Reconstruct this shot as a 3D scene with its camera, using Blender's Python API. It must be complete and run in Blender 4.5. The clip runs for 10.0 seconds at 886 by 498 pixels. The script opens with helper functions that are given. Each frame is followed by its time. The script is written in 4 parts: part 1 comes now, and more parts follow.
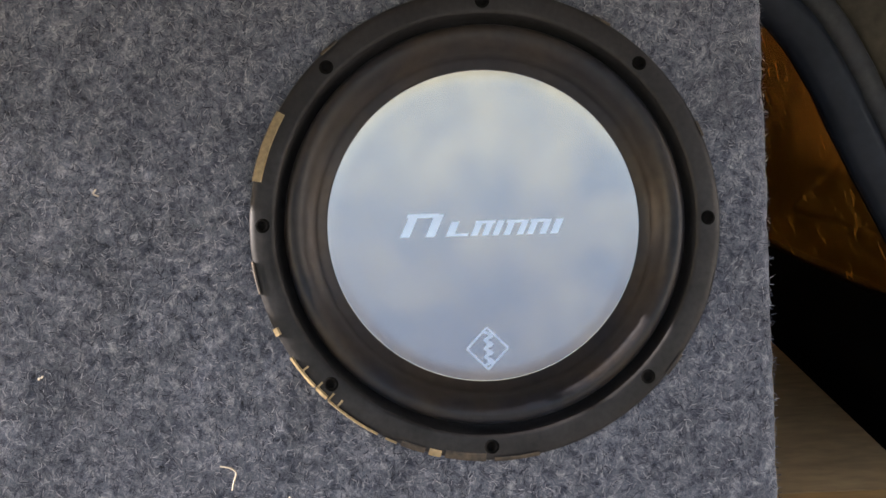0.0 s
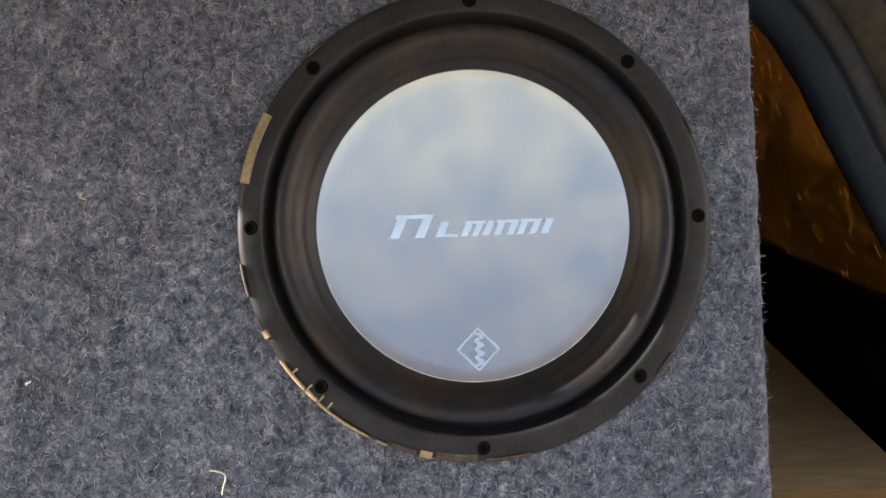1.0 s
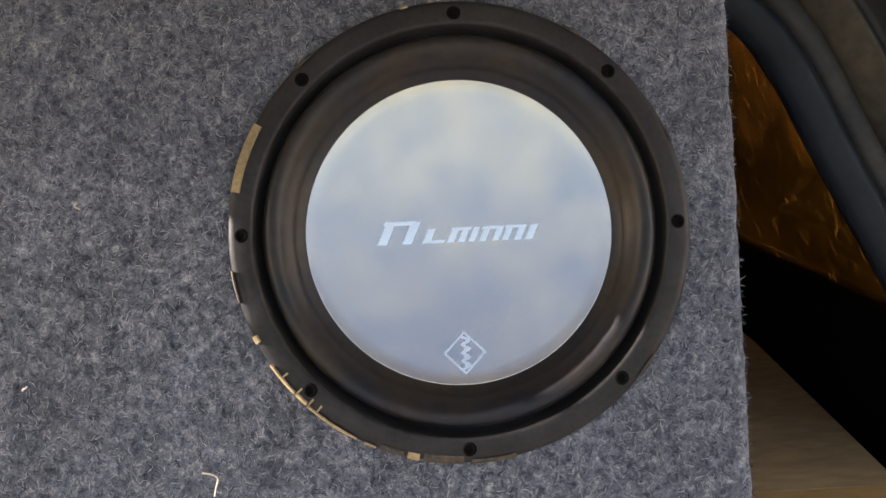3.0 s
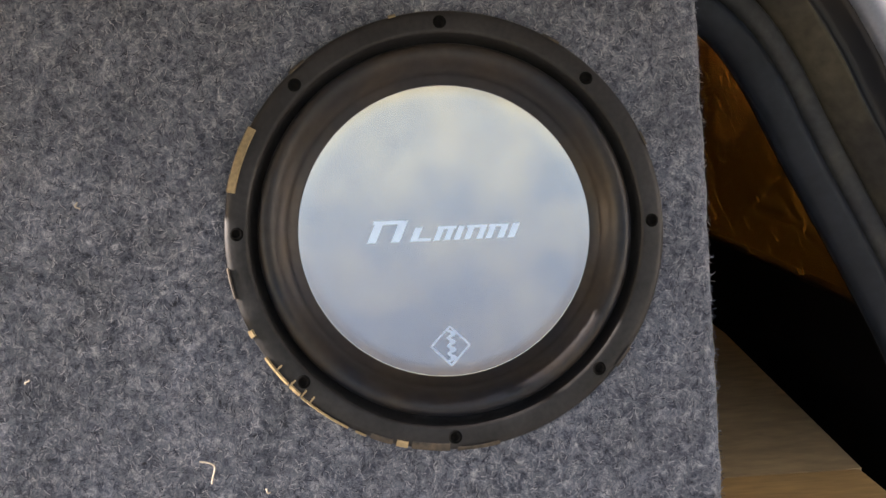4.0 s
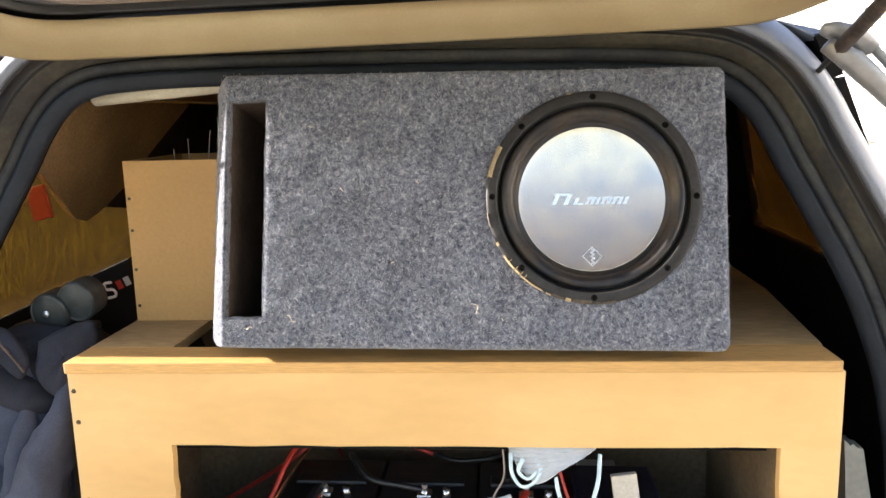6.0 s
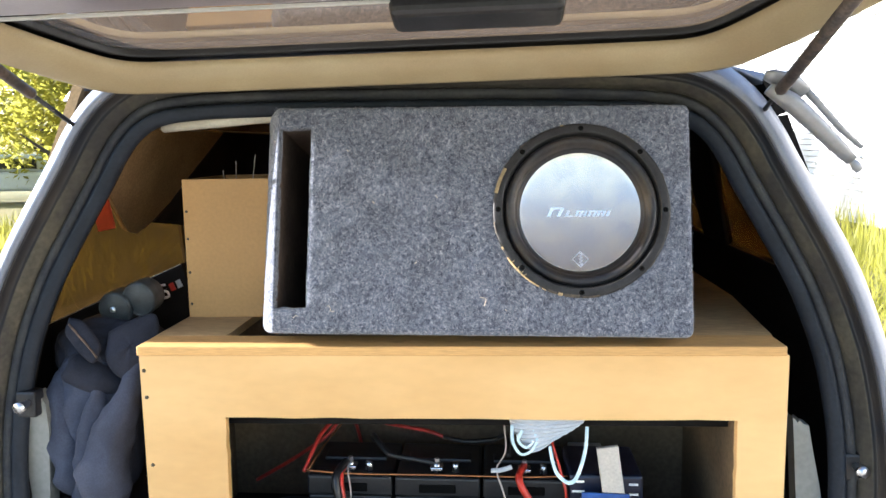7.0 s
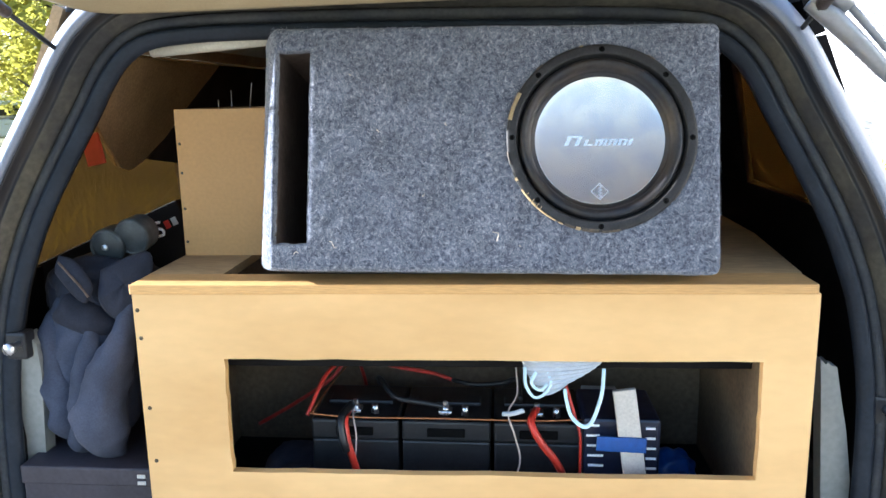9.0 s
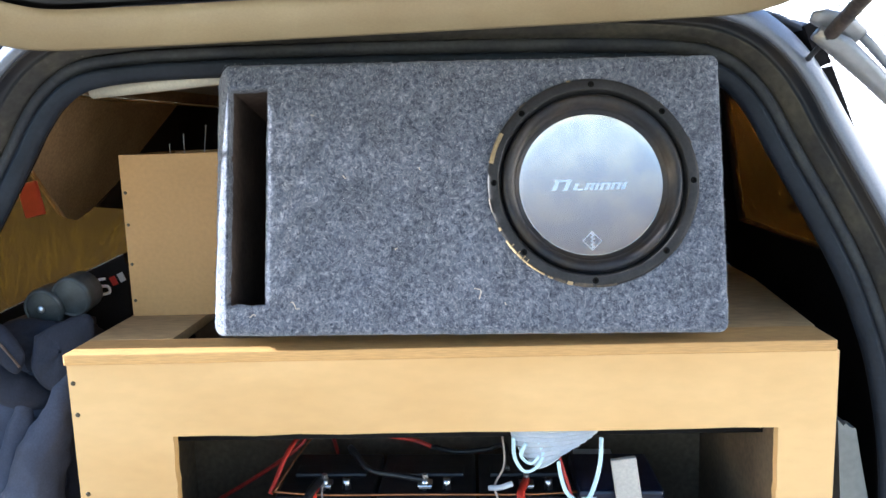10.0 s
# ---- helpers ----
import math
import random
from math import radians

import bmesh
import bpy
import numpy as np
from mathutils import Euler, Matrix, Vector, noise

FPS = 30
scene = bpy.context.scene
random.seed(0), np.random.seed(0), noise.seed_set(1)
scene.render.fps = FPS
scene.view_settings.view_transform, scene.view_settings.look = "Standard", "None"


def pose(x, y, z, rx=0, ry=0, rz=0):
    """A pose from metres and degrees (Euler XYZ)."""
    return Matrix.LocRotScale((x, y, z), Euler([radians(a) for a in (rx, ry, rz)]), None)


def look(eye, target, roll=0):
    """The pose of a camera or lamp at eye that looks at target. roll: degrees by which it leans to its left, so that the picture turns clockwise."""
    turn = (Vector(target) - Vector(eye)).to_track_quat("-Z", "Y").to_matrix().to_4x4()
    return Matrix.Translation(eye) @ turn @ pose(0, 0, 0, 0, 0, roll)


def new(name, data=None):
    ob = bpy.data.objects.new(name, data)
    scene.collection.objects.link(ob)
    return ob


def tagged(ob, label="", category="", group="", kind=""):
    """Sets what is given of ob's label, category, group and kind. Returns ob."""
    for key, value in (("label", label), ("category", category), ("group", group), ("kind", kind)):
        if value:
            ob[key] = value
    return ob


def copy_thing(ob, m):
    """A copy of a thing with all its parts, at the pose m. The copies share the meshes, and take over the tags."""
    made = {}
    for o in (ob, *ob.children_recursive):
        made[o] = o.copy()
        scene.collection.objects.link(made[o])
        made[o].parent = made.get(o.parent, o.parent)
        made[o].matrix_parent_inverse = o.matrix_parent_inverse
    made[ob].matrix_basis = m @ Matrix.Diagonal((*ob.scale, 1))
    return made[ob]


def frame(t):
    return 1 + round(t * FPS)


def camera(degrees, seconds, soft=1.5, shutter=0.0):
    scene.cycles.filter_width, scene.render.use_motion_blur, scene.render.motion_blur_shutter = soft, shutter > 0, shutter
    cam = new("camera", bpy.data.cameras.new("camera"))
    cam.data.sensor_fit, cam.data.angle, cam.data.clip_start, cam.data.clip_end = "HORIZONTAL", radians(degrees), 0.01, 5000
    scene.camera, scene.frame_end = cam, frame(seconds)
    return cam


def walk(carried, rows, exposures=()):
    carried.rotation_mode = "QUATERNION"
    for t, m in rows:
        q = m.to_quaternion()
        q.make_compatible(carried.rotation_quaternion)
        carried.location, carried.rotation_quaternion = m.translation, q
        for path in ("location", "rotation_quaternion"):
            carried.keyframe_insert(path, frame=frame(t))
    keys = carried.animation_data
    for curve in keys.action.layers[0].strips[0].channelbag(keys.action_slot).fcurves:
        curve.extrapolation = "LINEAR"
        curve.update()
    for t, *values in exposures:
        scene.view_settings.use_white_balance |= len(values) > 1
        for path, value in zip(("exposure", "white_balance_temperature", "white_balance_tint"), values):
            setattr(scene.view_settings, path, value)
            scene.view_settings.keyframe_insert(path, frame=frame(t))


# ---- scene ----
cam = camera(59.5, 10.0)
PATH = [
    (0, (-0.044, -0.469, 1.455), (0.01, 1.486, 1.038), -0.9),
    (0.5, (-0.041, -0.47, 1.454), (0.034, 1.488, 1.051), -1.0),
    (1, (-0.037, -0.467, 1.452), (0.018, 1.49, 1.045), -1.4),
    (1.5, (-0.037, -0.477, 1.457), (0.012, 1.481, 1.05), -1.7),
    (2, (-0.034, -0.475, 1.454), (0.012, 1.482, 1.042), -1.8),
    (2.5, (-0.032, -0.475, 1.457), (0.018, 1.479, 1.036), -1.8),
    (2.7, (-0.029, -0.476, 1.455), (0.025, 1.481, 1.045), -1.8),
    (3.8, (-0.03, -0.5, 1.461), (0.069, 1.459, 1.073), -1.5),
    (4, (-0.035, -0.506, 1.462), (0.077, 1.449, 1.056), -1.5),
    (4.5, (-0.052, -0.554, 1.461), (0.008, 1.383, 0.966), -2.6),
    (4.8, (-0.085, -0.672, 1.466), (-0.057, 1.292, 1.089), -2.3),
    (5, (-0.127, -0.752, 1.457), (-0.112, 1.208, 1.062), -2.1),
    (5.2, (-0.14, -0.826, 1.482), (-0.207, 1.115, 1.004), -1.7),
    (5.5, (-0.168, -0.938, 1.510), (-0.213, 1.013, 1.068), -1.5),
    (5.7, (-0.15, -1.004, 1.503), (-0.273, 0.951, 1.102), -1.0),
    (6.8, (-0.132, -1.354, 1.48), (-0.292, 0.621, 1.205), -0.7),
    (7, (-0.156, -1.367, 1.481), (-0.289, 0.611, 1.214), -0.3),
    (7.5, (-0.193, -1.376, 1.487), (-0.324, 0.606, 1.253), -0.7),
    (8, (-0.201, -1.368, 1.484), (-0.318, 0.616, 1.262), -1.0),
    (8.5, (-0.185, -1.352, 1.482), (-0.301, 0.629, 1.23), -1.0),
    (8.7, (-0.181, -1.326, 1.465), (-0.307, 0.64, 1.118), -1.1),
    (9, (-0.171, -1.284, 1.441), (-0.314, 0.67, 1.043), -0.4),
    (9.5, (-0.145, -1.232, 1.447), (-0.304, 0.73, 1.093), -0.3),
    (10, (-0.182, -1.137, 1.451), (-0.261, 0.837, 1.137), -1.1),
]
walk(cam, [(t, look(eye, target, roll)) for t, eye, target, roll in PATH],
     exposures=[(0, 1.6, 6350, 20), (2.5, 1.64, 6400, 20), (4.0, 1.7, 6600, 20), (5.0, 2.22, 6950, 20), (5.5, 2.35, 6850, 18), (7.5, 2.45, 5600, 13), (10, 2.4, 5350, 12)])

# ---- world, sun, exposure ----
world = bpy.data.worlds.new("world")
scene.world = world
world.use_nodes = True
wn = world.node_tree
sky = wn.nodes.new("ShaderNodeTexSky")
sky.sky_type, sky.sun_disc = "NISHITA", False
SUN_EL, SUN_AZ = radians(16), radians(177.0)      # azimuth counted from +x towards +y
sky.sun_elevation, sky.sun_rotation = SUN_EL, radians(90) - SUN_AZ
wn.links.new(sky.outputs[0], wn.nodes["Background"].inputs[0])
wn.nodes["Background"].inputs[1].default_value = 0.112
sun_way = Vector((math.cos(SUN_EL) * math.cos(SUN_AZ), math.cos(SUN_EL) * math.sin(SUN_AZ), math.sin(SUN_EL)))
sun = new("sun", bpy.data.lights.new("sun", "SUN"))
sun.data.energy, sun.data.angle, sun.data.color = 5.0, radians(0.5), (1.0, 0.93, 0.82)
sun.matrix_world = look(sun_way * 20, (0, 0, 0))

# ---- materials ----


def mat(name, base, rough=0.5, metal=0.0, vary=0.25, scale=12.0, fine=90.0, bump=0.1, dist=0.002, tint=None, spread=(0.35, 0.65), grain=None, gloss=0.12):
    """A surface with two scales of variation: blotches of a second tint, and a fine grain that also raises it."""
    m = bpy.data.materials.new(name)
    m.use_nodes = True
    n, l = m.node_tree.nodes, m.node_tree.links
    b = n["Principled BSDF"]
    b.inputs["Metallic"].default_value = metal
    co = n.new("ShaderNodeTexCoord")
    mp = n.new("ShaderNodeMapping")
    if grain:
        mp.inputs["Scale"].default_value = grain
    l.new(co.outputs["Object"], mp.inputs[0])
    big, small = n.new("ShaderNodeTexNoise"), n.new("ShaderNodeTexNoise")
    for t, s, d in ((big, scale, 4), (small, fine, 3)):
        t.inputs["Scale"].default_value, t.inputs["Detail"].default_value = s, d
        l.new(mp.outputs[0], t.inputs["Vector"])
    ramp = n.new("ShaderNodeMapRange")
    ramp.inputs[1].default_value, ramp.inputs[2].default_value = spread
    l.new(big.outputs[0], ramp.inputs[0])
    mix = n.new("ShaderNodeMix")
    mix.data_type = "RGBA"
    other = tint or tuple(c * (1 - vary) for c in base)
    mix.inputs[6].default_value, mix.inputs[7].default_value = (*base, 1), (*other, 1)
    l.new(ramp.outputs[0], mix.inputs[0])
    mul = n.new("ShaderNodeMix")
    mul.data_type, mul.blend_type = "RGBA", "MULTIPLY"
    mul.inputs[0].default_value = min(1.0, vary * 1.6)
    l.new(mix.outputs[2], mul.inputs[6])
    sr = n.new("ShaderNodeMapRange")
    sr.inputs[1].default_value, sr.inputs[2].default_value, sr.inputs[3].default_value, sr.inputs[4].default_value = 0.3, 0.7, 0.55, 1.35
    sr.clamp = False
    l.new(small.outputs[0], sr.inputs[0])
    l.new(sr.outputs[0], mul.inputs[7])
    l.new(mul.outputs[2], b.inputs["Base Color"])
    rr = n.new("ShaderNodeMapRange")
    rr.inputs[3].default_value, rr.inputs[4].default_value = max(0.02, rough - gloss), min(1.0, rough + gloss)
    l.new(big.outputs[0], rr.inputs[0])
    l.new(rr.outputs[0], b.inputs["Roughness"])
    if bump:
        bp = n.new("ShaderNodeBump")
        bp.inputs["Strength"].default_value, bp.inputs["Distance"].default_value = bump, dist
        l.new(small.outputs[0], bp.inputs["Height"])
        l.new(bp.outputs[0], b.inputs["Normal"])
    return m


def glass_mat(name, tint, rough=0.02, dust=None, cover=0.0, streak=0.0):
    """A thin tinted pane: what lies behind shows through its tint, and it mirrors like glass."""
    m = bpy.data.materials.new(name)
    m.use_nodes = True
    n, l = m.node_tree.nodes, m.node_tree.links
    for x in list(n):
        if x.type != "OUTPUT_MATERIAL":
            n.remove(x)
    tr, gl, fr, mx = n.new("ShaderNodeBsdfTransparent"), n.new("ShaderNodeBsdfGlossy"), n.new("ShaderNodeFresnel"), n.new("ShaderNodeMixShader")
    co, ns, mr, mc = n.new("ShaderNodeTexCoord"), n.new("ShaderNodeTexNoise"), n.new("ShaderNodeMapRange"), n.new("ShaderNodeMix")
    ns.inputs["Scale"].default_value, ns.inputs["Detail"].default_value = 9, 5
    l.new(co.outputs["Object"], ns.inputs["Vector"])
    l.new(ns.outputs[0], mr.inputs[0])
    mr.inputs[1].default_value, mr.inputs[2].default_value = 0.35, 0.7
    mc.data_type = "RGBA"
    mc.inputs[6].default_value, mc.inputs[7].default_value = (*tint, 1), (*(c * 0.55 for c in tint), 1)
    l.new(mr.outputs[0], mc.inputs[0])
    l.new(mc.outputs[2], tr.inputs[0])
    gl.inputs["Roughness"].default_value = rough
    fr.inputs[0].default_value = 1.5
    l.new(fr.outputs[0], mx.inputs[0])
    l.new(tr.outputs[0], mx.inputs[1])
    l.new(gl.outputs[0], mx.inputs[2])
    last = mx
    if dust:
        df, tl, half = n.new("ShaderNodeBsdfDiffuse"), n.new("ShaderNodeBsdfTranslucent"), n.new("ShaderNodeMixShader")
        ms, cm = n.new("ShaderNodeMixShader"), n.new("ShaderNodeMapRange")
        df.inputs[0].default_value = tl.inputs[0].default_value = (*dust, 1)
        half.inputs[0].default_value = 0.6
        l.new(df.outputs[0], half.inputs[1]), l.new(tl.outputs[0], half.inputs[2])
        cm.inputs[3].default_value, cm.inputs[4].default_value = cover * 0.6, cover * 1.3
        l.new(ns.outputs[0], cm.inputs[0])
        share = cm.outputs[0]
        if streak:
            mp, sn, sm, add = n.new("ShaderNodeMapping"), n.new("ShaderNodeTexNoise"), n.new("ShaderNodeMapRange"), n.new("ShaderNodeMath")
            mp.inputs["Scale"].default_value = (1, 1, 0.3)
            sn.inputs["Scale"].default_value, sn.inputs["Detail"].default_value, sn.inputs["Distortion"].default_value = 46, 6, 1.4
            sm.inputs[1].default_value, sm.inputs[2].default_value, sm.inputs[4].default_value = 0.55, 0.78, streak
            l.new(co.outputs["Object"], mp.inputs[0]), l.new(mp.outputs[0], sn.inputs["Vector"]), l.new(sn.outputs[0], sm.inputs[0])
            l.new(share, add.inputs[0]), l.new(sm.outputs[0], add.inputs[1])
            add.use_clamp = True
            share = add.outputs[0]
        l.new(share, ms.inputs[0])
        l.new(mx.outputs[0], ms.inputs[1]), l.new(half.outputs[0], ms.inputs[2])
        last = ms
    l.new(last.outputs[0], n["Material Output"].inputs[0])
    return m


def carpet_mat():
    """Grey needle-felt: pale, dark and bluish fibres mixed in short strands."""
    m = bpy.data.materials.new("felt_carpet")
    m.use_nodes = True
    n, l = m.node_tree.nodes, m.node_tree.links
    b = n["Principled BSDF"]
    co = n.new("ShaderNodeTexCoord")
    warp, wm = n.new("ShaderNodeTexNoise"), n.new("ShaderNodeMix")
    warp.inputs["Scale"].default_value = 120
    wm.data_type, wm.blend_type = "RGBA", "LINEAR_LIGHT"
    wm.inputs[0].default_value = 0.006
    l.new(co.outputs["Object"], warp.inputs["Vector"])
    l.new(co.outputs["Object"], wm.inputs[6])
    l.new(warp.outputs["Color"], wm.inputs[7])
    def field(scale, detail, rough, stretch):
        mp, t = n.new("ShaderNodeMapping"), n.new("ShaderNodeTexNoise")
        mp.inputs["Scale"].default_value = stretch
        mp.inputs["Rotation"].default_value = (0.2, 0.5, 0.1)
        t.inputs["Scale"].default_value, t.inputs["Detail"].default_value, t.inputs["Roughness"].default_value = scale, detail, rough
        l.new(wm.outputs[2], mp.inputs[0])
        l.new(mp.outputs[0], t.inputs["Vector"])
        return t
    a, c, d, e = field(300, 5, 0.85, (1, 1, 0.55)), field(760, 4, 0.85, (0.45, 1, 1)), field(130, 3, 0.6, (1, 1, 1)), field(16, 4, 0.6, (1, 1, 1))
    ramp = n.new("ShaderNodeValToRGB")
    el = ramp.color_ramp.elements
    el[0].position, el[0].color = 0.40, (0.020, 0.023, 0.033, 1)
    el[1].position, el[1].color = 0.62, (0.44, 0.45, 0.48, 1)
    for p, col in ((0.46, (0.074, 0.086, 0.120, 1)), (0.545, (0.190, 0.204, 0.240, 1))):
        x = el.new(p)
        x.color = col
    s1, s2 = n.new("ShaderNodeMix"), n.new("ShaderNodeMix")
    s1.inputs[0].default_value, s2.inputs[0].default_value = 0.40, 0.30
    l.new(a.outputs[0], s1.inputs[2]); l.new(c.outputs[0], s1.inputs[3])
    l.new(s1.outputs[0], s2.inputs[2]); l.new(d.outputs[0], s2.inputs[3])
    l.new(s2.outputs[0], ramp.inputs[0])
    mul, er = n.new("ShaderNodeMix"), n.new("ShaderNodeMapRange")
    mul.data_type, mul.blend_type = "RGBA", "MULTIPLY"
    mul.inputs[0].default_value = 1.0
    er.inputs[1].default_value, er.inputs[2].default_value, er.inputs[3].default_value, er.inputs[4].default_value = 0.35, 0.65, 0.80, 1.22
    l.new(e.outputs[0], er.inputs[0]); l.new(er.outputs[0], mul.inputs[7]); l.new(ramp.outputs[0], mul.inputs[6])
    l.new(mul.outputs[2], b.inputs["Base Color"])
    b.inputs["Roughness"].default_value = 0.95
    b.inputs["Specular IOR Level"].default_value = 0.15
    b.inputs["Sheen Weight"].default_value = 0.25
    bp = n.new("ShaderNodeBump")
    bp.inputs["Strength"].default_value, bp.inputs["Distance"].default_value = 0.9, 0.0025
    l.new(s1.outputs[0], bp.inputs["Height"])
    l.new(bp.outputs[0], b.inputs["Normal"])
    return m


CARPET = carpet_mat()
WOOD = mat("painted_plywood", (0.68, 0.445, 0.190), 0.45, vary=0.045, scale=5.0, fine=70, bump=0.04, tint=(0.56, 0.345, 0.130), grain=(0.4, 1, 1))
WOOD_EDGE = mat("plywood_edge", (0.60, 0.35, 0.12), 0.6, vary=0.2, scale=9, fine=260, bump=0.15, grain=(0.15, 1, 2))
PLY_TOP = mat("raw_plywood", (0.56, 0.38, 0.18), 0.6, vary=0.25, scale=5, fine=120, bump=0.1, tint=(0.34, 0.23, 0.11), grain=(0.3, 1, 1))
CRATE = mat("crate_board", (0.52, 0.29, 0.098), 0.6, vary=0.09, scale=5, fine=130, bump=0.08)
# Darker than the raw plywood: the recess's shade is put into this colour.
INSIDE = mat("unpainted_shaded_board", (0.17, 0.12, 0.07), 0.75, vary=0.3, scale=7, fine=90, bump=0.1)
RIM = mat("rim_rubber", (0.029, 0.028, 0.029), 0.5, vary=0.35, scale=30, fine=240, bump=0.12, dist=0.001)
FOAM = mat("surround_foam", (0.014, 0.016, 0.022), 0.42, vary=0.35, scale=17, fine=130, bump=0.08, tint=(0.036, 0.028, 0.021), dist=0.001, spread=(0.38, 0.68))
# Warm and cool blotches: partly dull dirt, partly cloudy reflection put into the colour.
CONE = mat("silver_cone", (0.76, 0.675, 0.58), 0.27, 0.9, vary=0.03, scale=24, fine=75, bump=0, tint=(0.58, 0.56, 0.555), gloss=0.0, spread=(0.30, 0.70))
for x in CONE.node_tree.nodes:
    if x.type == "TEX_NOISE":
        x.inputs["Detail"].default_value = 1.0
BLACK = mat("black_plastic", (0.016, 0.016, 0.018), 0.45, vary=0.4, scale=20, fine=150, bump=0.08)
HOLE = mat("socket_black", (0.003, 0.003, 0.003), 0.95, vary=0.2)
WHITE_MARK = mat("white_print", (0.90, 0.90, 0.90), 0.4, vary=0.05)
BRIGHT_MARK = mat("white_gloss_print", (0.98, 0.98, 0.98), 0.30, 1.0, vary=0.0, bump=0, gloss=0.02)
LEATHER = mat("brown_binding", (0.13, 0.085, 0.055), 0.6, vary=0.4, scale=60)
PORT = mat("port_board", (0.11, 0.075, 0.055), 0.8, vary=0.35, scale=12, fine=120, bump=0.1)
GAUGE = mat("grey_lamp_plastic", (0.055, 0.065, 0.068), 0.4, vary=0.4, scale=40, fine=160, tint=(0.025, 0.03, 0.032))
CARD = mat("black_card", (0.034, 0.030, 0.040), 0.6, vary=0.3, scale=9, fine=120)
STRAP = mat("elastic_strap", (0.55, 0.72, 0.80), 0.8, vary=0.05, scale=60)
WORN = mat("scuffed_rim", (0.085, 0.064, 0.042), 0.6, vary=0.5, scale=70, fine=300, tint=(0.035, 0.030, 0.026))
TAN_CHIP = mat("bare_rim", (0.36, 0.27, 0.14), 0.5, vary=0.35, scale=60, fine=300)
PILLAR = mat("pillar_paint", (0.013, 0.015, 0.020), 0.42, vary=0.14, scale=7, fine=45, bump=0.02, tint=(0.032, 0.028, 0.024))
PILLAR.node_tree.nodes["Principled BSDF"].inputs["Specular IOR Level"].default_value = 0.3
for x, level in ((RIM, 0.25), (FOAM, 0.32), (HOLE, 0.1)):
    x.node_tree.nodes["Principled BSDF"].inputs["Specular IOR Level"].default_value = level
SEAL = mat("seal_rubber", (0.014, 0.019, 0.028), 0.55, vary=0.3, scale=14, fine=120, bump=0.06)
DUSTY = mat("dusty_flange", (0.050, 0.050, 0.048), 0.55, vary=0.3, scale=16, fine=140, bump=0.05, tint=(0.028, 0.030, 0.036))
TROUGH = mat("gutter_dust", (0.085, 0.076, 0.056), 0.8, vary=0.35, scale=11, fine=90, bump=0.08, tint=(0.040, 0.038, 0.036))
BODY = mat("slate_paint", (0.19, 0.21, 0.26), 0.36, 0.3, vary=0.12, scale=4, fine=300, bump=0.02)
for x in (DUSTY, TROUGH, SEAL):
    x.node_tree.nodes["Principled BSDF"].inputs["Specular IOR Level"].default_value = 0.25
PLUG = mat("trim_plug", (0.38, 0.30, 0.18), 0.6, vary=0.1)
TRIM = mat("tan_trim", (0.37, 0.30, 0.175), 0.5, vary=0.08, scale=5, fine=260, bump=0.08, tint=(0.32, 0.245, 0.135))
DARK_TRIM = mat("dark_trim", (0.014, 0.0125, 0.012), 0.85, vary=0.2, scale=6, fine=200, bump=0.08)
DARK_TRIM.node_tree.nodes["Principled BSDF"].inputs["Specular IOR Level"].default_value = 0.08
DIM_INTERIOR = mat("dim_interior_brown", (0.030, 0.019, 0.011), 0.7, vary=0.4, scale=9, fine=140)
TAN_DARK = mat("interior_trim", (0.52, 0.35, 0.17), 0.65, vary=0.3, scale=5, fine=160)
HEAD = mat("headliner", (0.50, 0.46, 0.36), 0.9, vary=0.15, scale=8, fine=220, bump=0.1)
GATE = mat("gate_panel", (0.27, 0.245, 0.27), 0.38, vary=0.10, scale=4, fine=180, tint=(0.20, 0.18, 0.19))
CHROME = mat("bright_steel", (0.62, 0.63, 0.65), 0.28, 1.0, vary=0.15, scale=30, fine=160)
RUST = mat("worn_strut", (0.10, 0.075, 0.06), 0.5, 0.3, vary=0.5, scale=40, fine=180, tint=(0.045, 0.04, 0.04))
SCREW = mat("dull_screw", (0.10, 0.085, 0.06), 0.45, 0.8, vary=0.3)
FLEECE = mat("blue_fleece", (0.048, 0.057, 0.088), 0.95, vary=0.25, scale=14, fine=300, bump=0.15, tint=(0.032, 0.039, 0.062))
DARK_CLOTH = mat("dark_cloth", (0.013, 0.016, 0.029), 0.95, vary=0.35, scale=18, fine=240, bump=0.3)
RED_CABLE = mat("red_cable", (0.55, 0.040, 0.022), 0.4, vary=0.25, scale=30)
BLACK_CABLE = mat("black_cable", (0.012, 0.012, 0.013), 0.4, vary=0.2)
COPPER = mat("copper", (0.52, 0.22, 0.09), 0.35, 1.0, vary=0.3, scale=40)
OLD_WIRE = mat("dull_wire", (0.50, 0.42, 0.36), 0.5, vary=0.1)
WHITE_CLOTH = mat("white_fabric", (0.50, 0.54, 0.58), 0.9, vary=0.08, scale=60, fine=300, bump=0.2)
BLUE_TAPE = mat("blue_tape", (0.012, 0.075, 0.30), 0.35, vary=0.2, scale=30)
BLUE_BODY = mat("blue_case", (0.010, 0.014, 0.035), 0.35, vary=0.3, scale=20)
STICK = mat("bare_strip", (0.55, 0.52, 0.46), 0.7, vary=0.15, scale=20, fine=200)
ORANGE = mat("orange_plastic", (0.45, 0.05, 0.018), 0.4, vary=0.15)
SIDE_TRIM = mat("side_trim_plastic", (0.23, 0.235, 0.215), 0.5, vary=0.15, scale=6)
WHITE_PANEL = mat("pale_trim", (0.50, 0.50, 0.47), 0.5, vary=0.1, scale=6)
